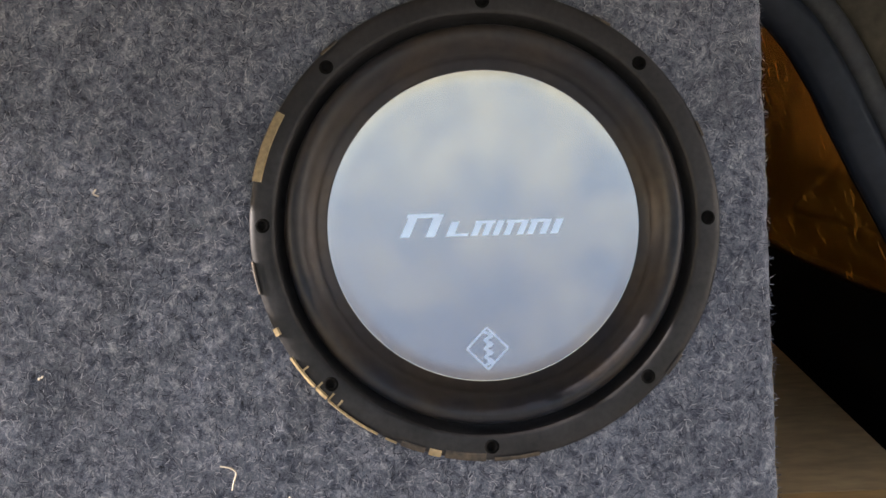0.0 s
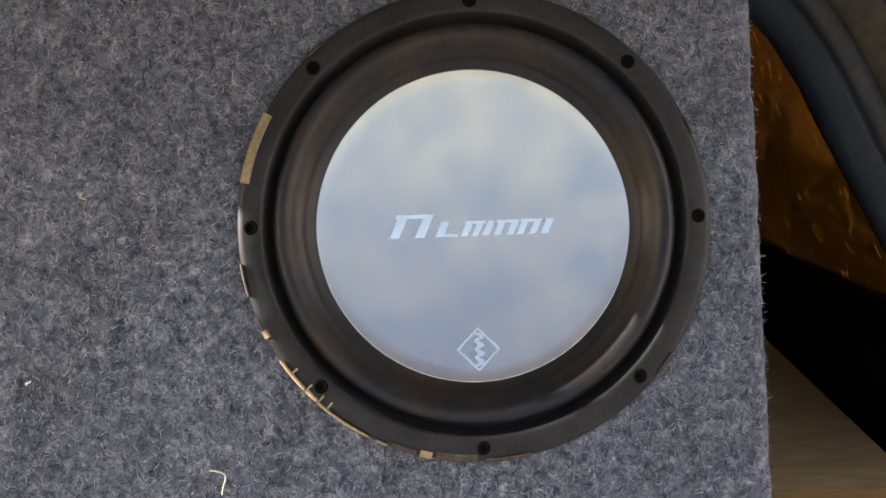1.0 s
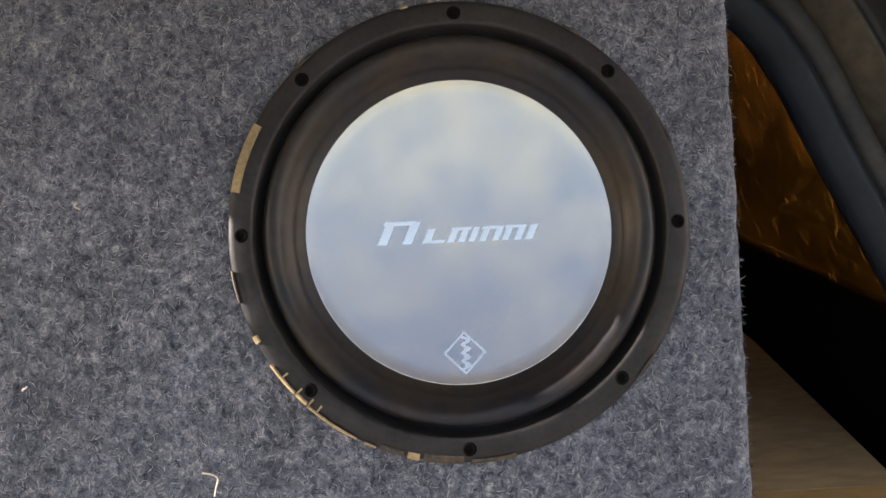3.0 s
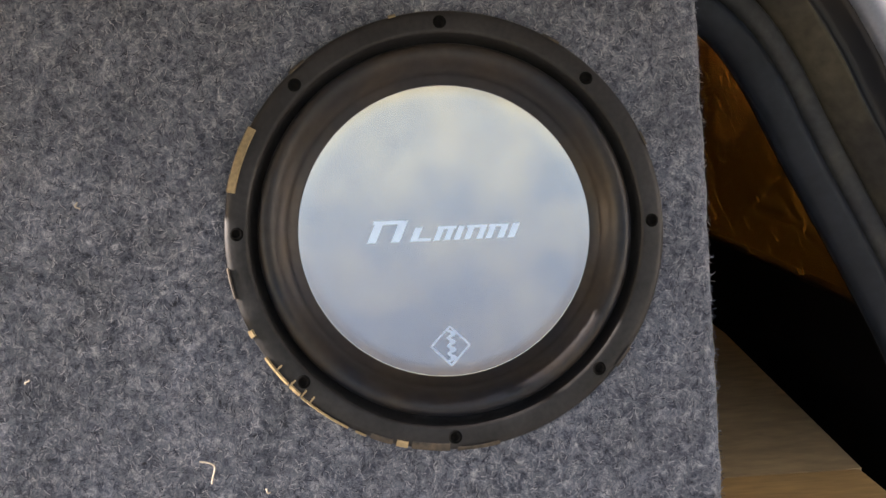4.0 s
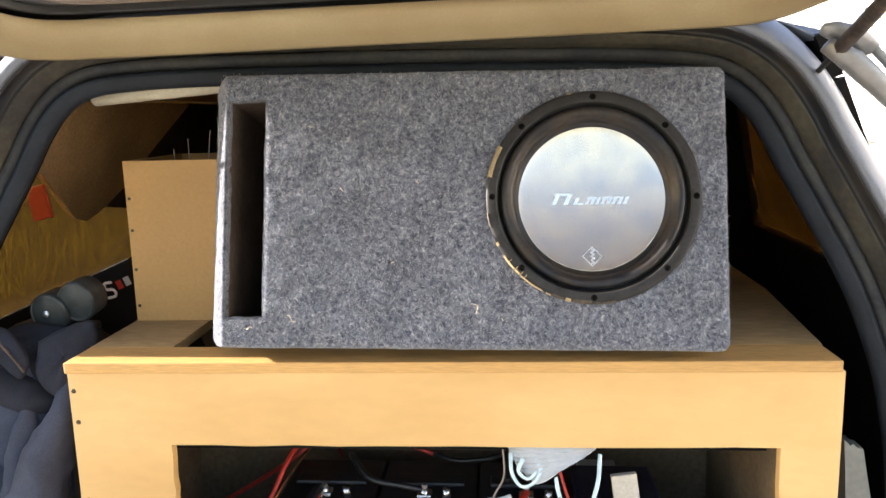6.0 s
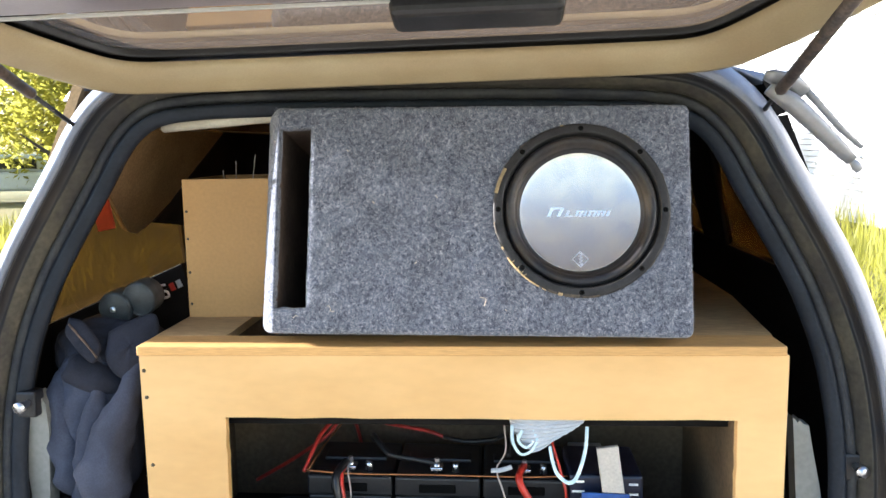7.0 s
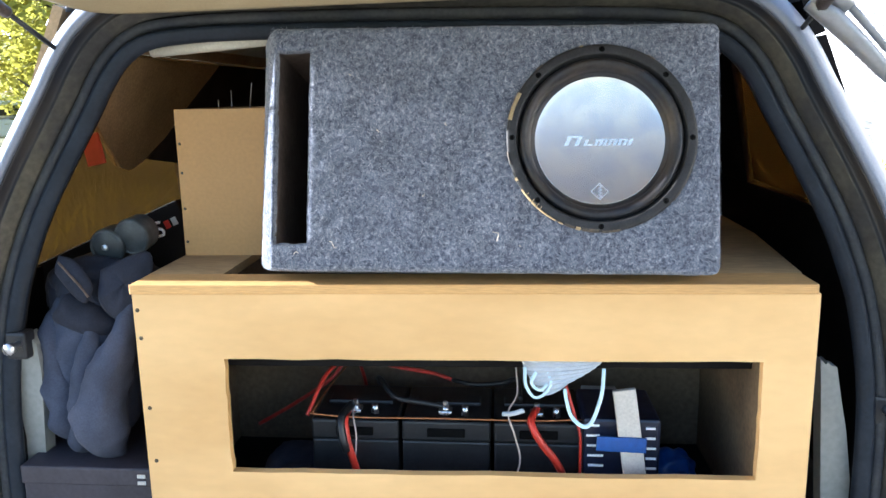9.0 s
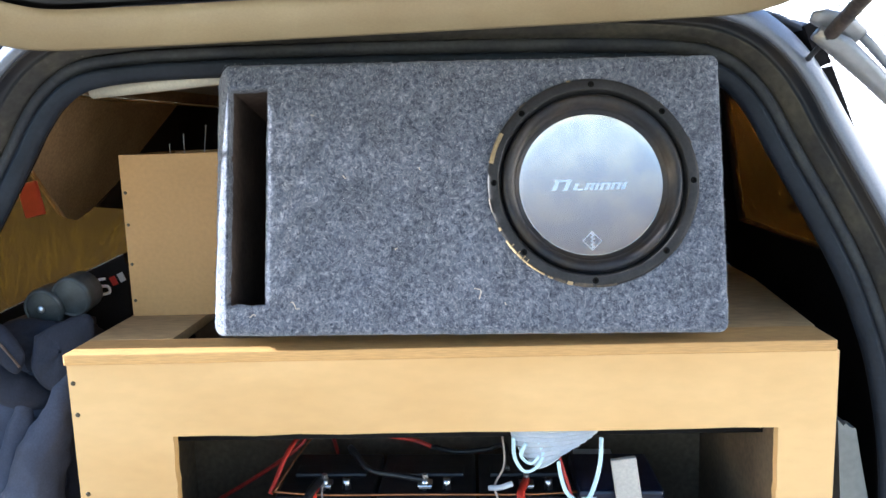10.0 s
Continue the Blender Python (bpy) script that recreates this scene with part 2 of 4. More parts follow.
TOOL = mat("worn_steel", (0.30, 0.31, 0.33), 0.42, 0.5, vary=0.15, scale=30, fine=120)
SIDING = mat("white_siding", (0.64, 0.63, 0.60), 0.55, vary=0.08, scale=3, fine=60, bump=0.05)
GRASS = mat("dry_grass", (0.15, 0.15, 0.045), 0.9, vary=0.5, scale=1.5, fine=40, bump=0.3, dist=0.02, tint=(0.22, 0.19, 0.07))
GRAVEL = mat("drive_gravel", (0.44, 0.40, 0.34), 0.9, vary=0.35, scale=2, fine=50, bump=0.3, dist=0.01)
LEAF = mat("sunlit_leaf", (0.24, 0.25, 0.055), 0.6, vary=0.4, scale=2.0, fine=9, bump=0, tint=(0.20, 0.20, 0.042))
BARK = mat("bark", (0.10, 0.075, 0.05), 0.9, vary=0.4, scale=8, fine=60, bump=0.4, dist=0.01)
lt = LEAF.node_tree
tl, ms, pb = lt.nodes.new("ShaderNodeBsdfTranslucent"), lt.nodes.new("ShaderNodeMixShader"), lt.nodes["Principled BSDF"]
tl.inputs[0].default_value, ms.inputs[0].default_value = (0.48, 0.46, 0.08, 1), 0.55
lt.links.new(pb.outputs[0], ms.inputs[1]), lt.links.new(tl.outputs[0], ms.inputs[2]), lt.links.new(ms.outputs[0], lt.nodes["Material Output"].inputs[0])
ROOF = mat("roof_shingle", (0.10, 0.09, 0.085), 0.9, vary=0.3)
VAN = mat("pale_vehicle_paint", (0.66, 0.72, 0.80), 0.35, vary=0.06)
TINT = glass_mat("tinted_glass", (0.062, 0.037, 0.011), 0.06, (0.13, 0.075, 0.022), 0.07)
# Streaks are dirt; the darker tint puts the right side's dimness into the glass.
DIRTY_DIM_TINT = glass_mat("dirty_dimmed_glass", (0.018, 0.007, 0.001), 0.10, (0.20, 0.085, 0.012), 0.035, 0.5)
GATE_GLASS = glass_mat("gate_glass", (0.17, 0.13, 0.09), 0.04, (0.27, 0.20, 0.14), 0.34)

# ---- helpers for building ----


def part(name, bm, material, parent=None, label="", smooth=False, m=None):
    me = bpy.data.meshes.new(name)
    bmesh.ops.recalc_face_normals(bm, faces=bm.faces)
    bm.to_mesh(me)
    bm.free()
    me.materials.append(material)
    if smooth:
        me.shade_smooth()
    ob = new(name, me)
    if parent:
        ob.parent = parent
    if m is not None:
        ob.matrix_basis = m
    if label:
        ob["label"] = label
    return ob


def thing(name, label, category, m=None, group="", kind=""):
    ob = new(name)
    ob.empty_display_size = 0.05
    if m is not None:
        ob.matrix_basis = m
    return tagged(ob, label, category, group, kind)


def box(x0, x1, y0, y1, z0, z1, bev=0.0, seg=2, bm=None):
    bm = bm or bmesh.new()
    vs = bmesh.ops.create_cube(bm, size=1.0)["verts"]
    for v in vs:
        v.co = Vector(((x0 + x1) / 2 + v.co.x * (x1 - x0), (y0 + y1) / 2 + v.co.y * (y1 - y0), (z0 + z1) / 2 + v.co.z * (z1 - z0)))
    if bev:
        es = {e for v in vs for e in v.link_edges}
        bmesh.ops.bevel(bm, geom=list(es), offset=bev, segments=seg, profile=0.5, affect="EDGES")
    return bm


def tube(points, radius, sides=8, bm=None, closed=False, cap=True, flat=1.0):
    """A round or flattened tube along points; radius may be a list."""
    bm = bm or bmesh.new()
    pts = [Vector(p) for p in points]
    rad = radius if isinstance(radius, (list, tuple)) else [radius] * len(pts)
    rings, up = [], None
    for i, p in enumerate(pts):
        a, b = pts[max(i - 1, 0)], pts[min(i + 1, len(pts) - 1)]
        d = (b - a).normalized()
        if up is None:
            up = d.orthogonal().normalized()
        up = (up - d * up.dot(d)).normalized()
        side = d.cross(up)
        rings.append([bm.verts.new(p + (up * math.cos(2 * math.pi * k / sides) * flat + side * math.sin(2 * math.pi * k / sides)) * rad[i]) for k in range(sides)])
    for r, s in zip(rings, rings[1:]):
        for k in range(sides):
            bm.faces.new((r[k], r[(k + 1) % sides], s[(k + 1) % sides], s[k]))
    if cap:
        bm.faces.new(rings[0][::-1])
        bm.faces.new(rings[-1])
    return bm


def smooth_line(points, n=8):
    """Points on a smooth curve through the given ones."""
    p = [Vector(q) for q in points]
    p = [p[0] * 2 - p[1]] + p + [p[-1] * 2 - p[-2]]
    out = []
    for i in range(1, len(p) - 2):
        for k in range(n):
            t = k / n
            a, b, c, d = p[i - 1:i + 3]
            out.append(0.5 * (2 * b + (c - a) * t + (2 * a - 5 * b + 4 * c - d) * t * t + (3 * b - a - 3 * c + d) * t ** 3))
    return out + [p[-2]]


def lathe(profile, sides=96, a0=0.0, a1=360.0, bm=None):
    """Turns (radius, proud) round the y axis; proud points towards -y."""
    bm = bm or bmesh.new()
    full = abs(a1 - a0 - 360) < 1e-6
    n = sides if full else sides + 1
    rings = []
    for i in range(n):
        a = radians(a0 + (a1 - a0) * i / sides)
        rings.append([bm.verts.new((r * math.cos(a), -p, r * math.sin(a))) for r, p in profile])
    for i in range(sides):
        r, s = rings[i], rings[(i + 1) % n]
        for k in range(len(profile) - 1):
            bm.faces.new((r[k], r[k + 1], s[k + 1], s[k]))
    bmesh.ops.remove_doubles(bm, verts=bm.verts, dist=1e-6)
    return bm


def prism(outline, y0, y1, bm=None, holes=()):
    """An outline in x and z, given thickness from y0 to y1."""
    bm = bm or bmesh.new()
    f = [bm.verts.new((x, y0, z)) for x, z in outline]
    b = [bm.verts.new((x, y1, z)) for x, z in outline]
    bm.faces.new(f)
    bm.faces.new(b[::-1])
    for i in range(len(f)):
        j = (i + 1) % len(f)
        bm.faces.new((f[i], b[i], b[j], f[j]))
    return bm


def loft(rows, close_u=False, bm=None):
    """A skin over rows of points."""
    bm = bm or bmesh.new()
    vs = [[bm.verts.new(p) for p in r] for r in rows]
    for r, s in zip(vs, vs[1:]):
        n = len(r)
        for k in range(n if close_u else n - 1):
            bm.faces.new((r[k], r[(k + 1) % n], s[(k + 1) % n], s[k]))
    return bm


def solid(ob, t):
    md = ob.modifiers.new("thickness", "SOLIDIFY")
    md.thickness, md.offset = t, 0
    return ob


# ---- ground and surroundings ----
g = bmesh.new()
bmesh.ops.create_grid(g, x_segments=120, y_segments=120, size=1.0)
for v in g.verts:
    x, y = v.co.x, v.co.y
    v.co.x, v.co.y = math.copysign(abs(x) ** 3 * 600, x), math.copysign(abs(y) ** 3 * 600, y)
    v.co.z = 0.05 * noise.noise(v.co * 0.12) if max(abs(v.co.x), abs(v.co.y)) > 4 else 0.0
tagged(part("ground", g, GRASS), "dry sunlit grass with bare patches", "ground", kind="structure")
tagged(part("driveway", box(-4.0, 2.3, -9, 8, -0.05, 0.06, 0.02), GRAVEL), "pale worn gravel driveway under the car", "driveway", kind="structure")

# ---- the car's rear: opening, hatch, inside ----
CX = -0.315
OPEN = [(0.80, 0.58), (0.805, 0.85), (0.784, 1.02), (0.752, 1.13), (0.706, 1.235), (0.615, 1.395), (0.588, 1.445), (0.555, 1.49), (0.51, 1.520), (0.44, 1.531), (0.34, 1.536), (0.20, 1.538), (0.06, 1.539)]
RING = [(-h, z) for h, z in OPEN] + [(h, z) for h, z in OPEN[::-1]]


def ring_points():
    """The opening's edge as smooth points with outward directions."""
    line = smooth_line([(x, 0, z) for x, z in RING], 5)
    out = []
    for i, p in enumerate(line):
        d = (line[min(i + 1, len(line) - 1)] - line[max(i - 1, 0)]).normalized()
        out.append((p, Vector((-d.z, 0, d.x))))
    return out


def plane_y(z):
    return 0.11 + (z - 1.0) * 0.09


def sweep_ring(profile):
    return [[(CX + p.x + o.x * u, plane_y(p.z) + y, p.z + o.z * u) for u, y in profile] for p, o in ring_points()]


car = thing("car", "slate-blue estate car with its rear wide open", "car", pose(0, 0, 0))
solid(part("seal_ledge", loft(sweep_ring([(0.030, 0.040), (0.031, 0.012), (0.036, 0.006), (0.047, 0.003), (0.0495, 0.008)])), DUSTY, car, "dusty grey flange beside the seal", True), 0.003)
solid(part("gutter", loft(sweep_ring([(0.0495, 0.008), (0.051, 0.014), (0.054, 0.008), (0.060, -0.010), (0.069, -0.018), (0.0705, -0.021)])), TROUGH, car, "olive dust lying in the rain gutter", True), 0.003)
solid(part("opening_frame", loft(sweep_ring([(0.0705, -0.021), (0.073, -0.016), (0.080, -0.020), (0.085, -0.034), (0.088, -0.040)])), PILLAR, car, "dark painted opening flange", True), 0.003)
solid(part("outer_skin", loft(sweep_ring([(0.087, -0.041), (0.093, -0.047), (0.101, -0.046), (0.113, -0.036), (0.125, -0.016), (0.134, 0.012), (0.141, 0.05), (0.145, 0.12)])), BODY, car, "slate-blue body paint", True), 0.003)
part("door_seal", loft(sweep_ring([(0.024, 0.026), (0.006, 0.024), (0.000, 0.014), (0.001, 0.006), (0.006, 0.001), (0.020, -0.006), (0.027, -0.004), (0.029, 0.006), (0.028, 0.018), (0.024, 0.026)])), SEAL, car, "soft blue-black rubber weather seal", True)
part("inner_trim", loft(sweep_ring([(0.02, 0.024), (0.010, 0.027), (0.006, 0.032), (0.024, 0.036)])), DARK_TRIM, car, "dark plastic pillar trim", True)
# inside: floor, roof lining, front bulkhead, side walls with quarter windows
part("load_floor", box(CX - 0.80, CX + 0.80, 0.10, 2.5, 0.56, 0.60, 0.004), DARK_TRIM, car)
part("rear_sill", box(CX - 0.82, CX + 0.82, 0.02, 0.12, 0.50, 0.60, 0.01), PILLAR, car)
roof_rows = [[(CX + (0.60 if y < 0.3 else 0.705) * math.sin(a), y, 1.53 + 0.09 * math.cos(a) + 0.03 * min(1, y) * math.cos(a)) for a in [radians(-90 + 180 * i / 16) for i in range(17)]] for y in (0.16, 0.29, 0.31, 0.6, 1.2, 2.5)]
roof_rows2 = [[(q[0] + (q[0] - CX) * 0.12, q[1], q[2] + 0.05) for q in r] for r in roof_rows]
solid(part("roof_skin", loft(roof_rows2), BODY, car, "slate-blue roof", True), 0.004)
for s in (-1, 1):
    part("side_skin", box(CX + s * 0.925 - 0.01, CX + s * 0.925 + 0.01, 0.12, 4.2, 0.45, 1.05, 0.006), BODY, car, "slate-blue lower side")
solid(part("roof_lining", loft(roof_rows), HEAD, car, "pale cloth roof lining", True), 0.006)
part("lining_edge", tube([(CX - 0.52, 0.20, 1.522), (CX - 0.30, 0.19, 1.540), (CX, 0.19, 1.545), (CX + 0.30, 0.19, 1.54), (CX + 0.5, 0.20, 1.525)], 0.014, 8), HEAD, car, "pale rolled lining edge", True)
part("seat_bulkhead", box(CX - 0.78, CX + 0.78, 1.25, 1.40, 0.6, 1.36, 0.04, 3), DARK_TRIM, car)
part("front_wall", box(CX - 0.86, CX + 0.86, 2.5, 2.55, 0.55, 1.66), DARK_TRIM, car)
for s in (-1, 1):
    def w(h, z, y):
        return (CX + s * h, y, z)
    def wall_x(z):
        return 0.90 if z < 1.05 else 0.90 - (z - 1.05) * 0.42
    def panel(name, yz, material, label=""):
        bm = bmesh.new()
        bm.faces.new([bm.verts.new(w(wall_x(z), z, y)) for y, z in yz])
        return solid(part(name, bm, material, car, label), 0.02)
    sill = 1.06 if s < 0 else 1.19
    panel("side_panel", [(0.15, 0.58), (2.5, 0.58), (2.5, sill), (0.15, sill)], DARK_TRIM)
    # Same trim both sides; the right side's shade is put into its near-black colour.
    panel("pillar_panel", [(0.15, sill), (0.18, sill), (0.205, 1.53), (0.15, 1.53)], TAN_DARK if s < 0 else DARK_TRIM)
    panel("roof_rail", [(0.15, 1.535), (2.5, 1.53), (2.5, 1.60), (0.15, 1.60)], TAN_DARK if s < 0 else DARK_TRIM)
    if s < 0:
        panel("slanting_pillar", [(0.21, 1.525), (1.04, 1.525), (0.98, 1.475), (0.90, 1.409), (0.81, 1.324), (0.71, 1.266), (0.655, 1.250), (0.60, 1.262), (0.52, 1.31), (0.41, 1.375), (0.30, 1.44)], TAN_DARK, "tan plastic pillar trim")
    else:
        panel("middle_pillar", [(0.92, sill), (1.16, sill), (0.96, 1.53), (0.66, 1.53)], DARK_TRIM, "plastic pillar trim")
    if s < 0:
        # Added dark panel: the dim interior beyond the pillar put into a brown sheet.
        panel("dim_interior_panel", [(2.5, sill), (2.5, 1.525), (1.045, 1.525), (0.985, 1.475), (0.905, 1.409), (0.815, 1.324), (0.74, 1.272), (0.98, 1.24), (1.20, sill)], DIM_INTERIOR, "dark brown panel standing in for the dim interior")
    else:
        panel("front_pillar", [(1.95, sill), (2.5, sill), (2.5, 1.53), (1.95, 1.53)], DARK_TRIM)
    for y in ((0.18, 0.205, 0.66, 0.92), (1.16, 0.96, 1.95, 1.95)) if s > 0 else ((0.18, 0.205, 1.95, 1.95),):
        bm = bmesh.new()
        a, b, c, d = y
        bm.faces.new([bm.verts.new(w(wall_x(z), z, yy)) for yy, z in ((a, sill), (d, sill), (c, 1.53), (b, 1.53))])
        pane = part("side_glass", bm, TINT if s < 0 else DIRTY_DIM_TINT, car, "brown tinted side window")

# hatch, propped open overhead
HATCH = pose(CX, 0.10, 1.598, 0, -1.6, 0) @ pose(0, 0, 0, -15, 0, 0)     # local: -y away from the hinge, z up
hatch = thing("tailgate", "open tailgate with tan trim round its window", "tailgate", HATCH)
GATE_OUT = [(0.06, 0.0), (0.20, 0.0), (0.34, 0.0), (0.46, -0.001), (0.535, -0.005), (0.580, -0.025), (0.615, -0.070), (0.665, -0.16), (0.715, -0.26), (0.755, -0.38), (0.78, -0.52), (0.79, -0.70)]
GATE_IN = [(0.06, -0.070), (0.19, -0.070), (0.31, -0.070), (0.42, -0.071), (0.485, -0.075), (0.520, -0.090), (0.548, -0.120), (0.588, -0.19), (0.628, -0.27), (0.665, -0.36), (0.69, -0.46), (0.70, -0.60)]


def both(line):
    return [(-h, y) for h, y in line[::-1]] + [(h, y) for h, y in line]


def gate_loft(levels):
    """levels: (share from outer to inner edge, height)."""
    o, i = smooth_line([(x, y, 0) for x, y in both(GATE_OUT)], 5), smooth_line([(x, y, 0) for x, y in both(GATE_IN)], 5)
    return [[(a.x + (b.x - a.x) * f, a.y + (b.y - a.y) * f, z) for f, z in levels] for a, b in zip(o, i)]


solid(part("window_trim", loft(gate_loft([(-0.03, 0.05), (-0.01, 0.004), (0.02, -0.004), (0.10, -0.003), (0.5, 0.005), (0.90, 0.016), (1.0, 0.030)])), TRIM, hatch, "tan plastic window surround", True), 0.004)
part("glass_seal", loft(gate_loft([(0.985, 0.039), (1.01, 0.038), (1.035, 0.042), (1.045, 0.050)])), BLACK, hatch, "black rubber glass seal", True)
solid(part("outer_shell", loft(gate_loft([(-0.02, 0.012), (-0.10, 0.010), (-0.18, 0.03), (-0.16, 0.075), (0.3, 0.085), (1.0, 0.065)])), PILLAR, hatch, "dark painted gate edge", True), 0.003)
bm = bmesh.new()
bm.faces.new([bm.verts.new((q.x, q.y, 0.052)) for q in smooth_line([(x, y, 0) for x, y in both(GATE_IN)], 4)])
pane = part("rear_glass", bm, GATE_GLASS, hatch, "brown tinted rear window")
BEND = pose(0, -0.362, -0.012, 9, 0, 0) @ pose(0, 0.362, 0.012)     # the gate's lower half turns down from the window
part("lower_panel", box(-0.80, 0.80, -1.08, -0.368, -0.012, 0.10, 0.010, 3), GATE, hatch, "grey inner gate panel", m=BEND)
part("panel_edge", box(-0.80, 0.80, -0.3675, -0.361, -0.0155, -0.0105, 0.001), WHITE_PANEL, hatch, "pale edge strip", m=BEND)
part("wiper_cover", box(0.012, 0.258, -0.372, -0.300, -0.036, 0.045, 0.012, 3), BLACK, hatch, "black wiper motor cover")
for x0, x1, y0, y1 in ((-0.078, -0.072, -0.455, -0.385), (-0.046, -0.041, -0.455, -0.392), (-0.018, -0.013, -0.455, -0.392), (-0.046, -0.013, -0.397, -0.392), (0.038, 0.043, -0.455, -0.388)):
    part("marker_bar", box(x0, x1, y0, y1, -0.0136, -0.0118), WHITE_MARK, hatch, "white hand-drawn stroke", m=BEND)
for x in (-0.49, -0.265, -0.035, 0.032, 0.24, 0.475):
    part("trim_screw", lathe([(0.0, 0.004), (0.005, 0.004), (0.0065, 0.0)], 12), PLUG, hatch, m=pose(x, -0.030, 0.0095, 65, 0, 0))


# gas struts, and the locking pliers clamped on one of them
def strut(a, b, f):
    a, b = Vector(a), Vector(b)
    t = thing("gas_strut", "worn dark gas strut holding the open tailgate", "gas strut", Matrix.Translation(a), "gas struts of the tailgate")
    c = (b - a) * f
    part("rod", tube([(0, 0, 0), c], 0.0045, 10), BLACK, t, smooth=True)
    part("cylinder", tube([c, c * 1.03, b - a], [0.0085, 0.0105, 0.0105], 12), RUST, t, smooth=True)
    part("ball_end", lathe([(0.0, 0.011), (0.008, 0.009), (0.011, 0.0), (0.008, -0.009), (0.0, -0.011)], 12), BLACK, t, smooth=True)
    return t


strut((-0.968, 0.135, 1.508), (-1.044, -0.24, 1.708), 0.33)
strut((0.337, 0.128, 1.535), (0.331, -0.30, 1.698), 0.22)
pliers = thing("locking_pliers", "steel locking pliers clamped on a gas strut", "pliers", pose(0.328, 0.05, 1.580))
part("upper_jaw", tube([(-0.014, 0, 0.018), (0.0, 0, 0.016), (0.03, 0, 0.006), (0.055, 0, -0.014)], [0.009, 0.015, 0.019, 0.016], 10, flat=0.5), TOOL, pliers, smooth=True)
part("fixed_handle", tube([(-0.006, 0.0, -0.004), (0.03, 0, -0.026), (0.075, 0, -0.066), (0.115, 0, -0.105), (0.142, 0, -0.130)], [0.013, 0.019, 0.017, 0.015, 0.012], 10, flat=0.6), TOOL, pliers, smooth=True)
part("lever", tube([(0.045, 0.0, 0.004), (0.075, 0, -0.026), (0.12, 0, -0.075), (0.158, 0, -0.108)], [0.008, 0.008, 0.007, 0.005], 8, flat=0.6), TOOL, pliers, smooth=True)
part("adjusting_screw", tube([(0.140, 0, -0.128), (0.150, 0, -0.140), (0.157, 0, -0.147)], [0.006, 0.009, 0.008], 10), TOOL, pliers, smooth=True)
part("rivet", lathe([(0.0, 0.011), (0.004, 0.010), (0.005, 0.006)], 10), SCREW, pliers, m=pose(0.02, 0, -0.006))
for x, z in ((-1.112, 0.958), (0.530, 0.862)):
    lt = thing("door_latch", "black latch block with a bright striker pin", "latch", pose(x, 0.105, z))
    part("block", box(-0.022, 0.022, -0.006, 0.03, -0.028, 0.028, 0.006), BLACK, lt)
    part("striker_pin", tube([(0.006, -0.03, 0.004), (0.006, 0.0, 0.004)], 0.007, 12), CHROME, lt, smooth=True)
    part("striker_head", tube([(0.006, -0.038, 0.004), (0.006, -0.030, 0.004)], 0.012, 12), CHROME, lt, smooth=True)
for nm, pts in (("pale_side_trim", [(-1.16, 0.60), (-1.095, 0.60), (-1.078, 0.90), (-1.082, 0.955), (-1.10, 0.978), (-1.15, 0.93)]), ("pale_side_trim", [(0.452, 0.60), (0.515, 0.60), (0.480, 0.816), (0.466, 0.876), (0.453, 0.938), (0.443, 0.940), (0.436, 0.948), (0.432, 0.943), (0.422, 0.954), (0.427, 0.90), (0.434, 0.816)])):
    tr = part(nm, prism(pts, 0.120, 0.155), SIDE_TRIM)
    tagged(tr, "pale grey plastic side trim beside the load space", "trim", kind="structure")

# ---- wooden platform in the load space ----
FY = 0.032
SHELFM = pose(-0.23, 0, 1.109, 0, -0.7, 0) @ pose(0.23, 0, -1.11)
shelf = thing("wooden_platform", "wide yellow-painted plywood platform with a long front opening", "platform", SHELFM)
def frame_board(x0, x1, z0, z1, a0, a1, b0, b1, y0, y1):
    """One board with a rough-sawn opening."""
    bm = bmesh.new()
    r = random.Random(2)
    outer = [(x0, z0), (x1, z0), (x1, z1), (x0, z1)]
    n = 14
    cut = []
    for (p, q), (u, v) in (((a0, b0), (a1, b0)), ((a1, b0), (a1, b1)), ((a1, b1), (a0, b1)), ((a0, b1), (a0, b0))):
        for k in range(n):
            j = 0.0014 if k else 0.0
            cut.append((p + (u - p) * k / n + r.uniform(-j, j), q + (v - q) * k / n + r.uniform(-j, j)))
    rings = {}
    for y in (y0, y1):
        o, c = [bm.verts.new((x, y, z)) for x, z in outer], [bm.verts.new((x, y, z)) for x, z in cut]
        rings[y] = (o, c)
        for k in range(4):
            inner = [c[(k * n + i) % len(c)] for i in range(n + 1)]
            bm.faces.new([o[k], o[(k + 1) % 4]] + inner[::-1])
    for w in (0, 1):
        p, q = rings[y0][w], rings[y1][w]
        for k in range(len(p)):
            bm.faces.new((p[k], p[(k + 1) % len(p)], q[(k + 1) % len(p)], q[k]))
    return bm


part("front_board", frame_board(-0.834, 0.376, 0.602, 1.094, -0.672, 0.288, 0.748, 0.971, FY, FY + 0.018), WOOD, shelf)
part("top_board", box(-0.836, 0.370, FY - 0.006, 0.112, 1.094, 1.112, 0.002), WOOD_EDGE, shelf, "front strip with bare plywood edge")
part("top_board", box(-0.836, -0.690, 0.112, 0.95, 1.094, 1.112, 0.001), PLY_TOP, shelf)
bm = bmesh.new()
lo = [bm.verts.new((x, y, 1.094)) for x, y in ((0.215, 0.112), (0.372, 0.112), (0.412, 0.50), (0.412, 0.95), (0.215, 0.95))]
hi = [bm.verts.new((v.co.x, v.co.y, 1.112)) for v in lo]
bm.faces.new(lo[::-1]), bm.faces.new(hi)
for i in range(5):
    bm.faces.new((lo[i], lo[(i + 1) % 5], hi[(i + 1) % 5], hi[i]))
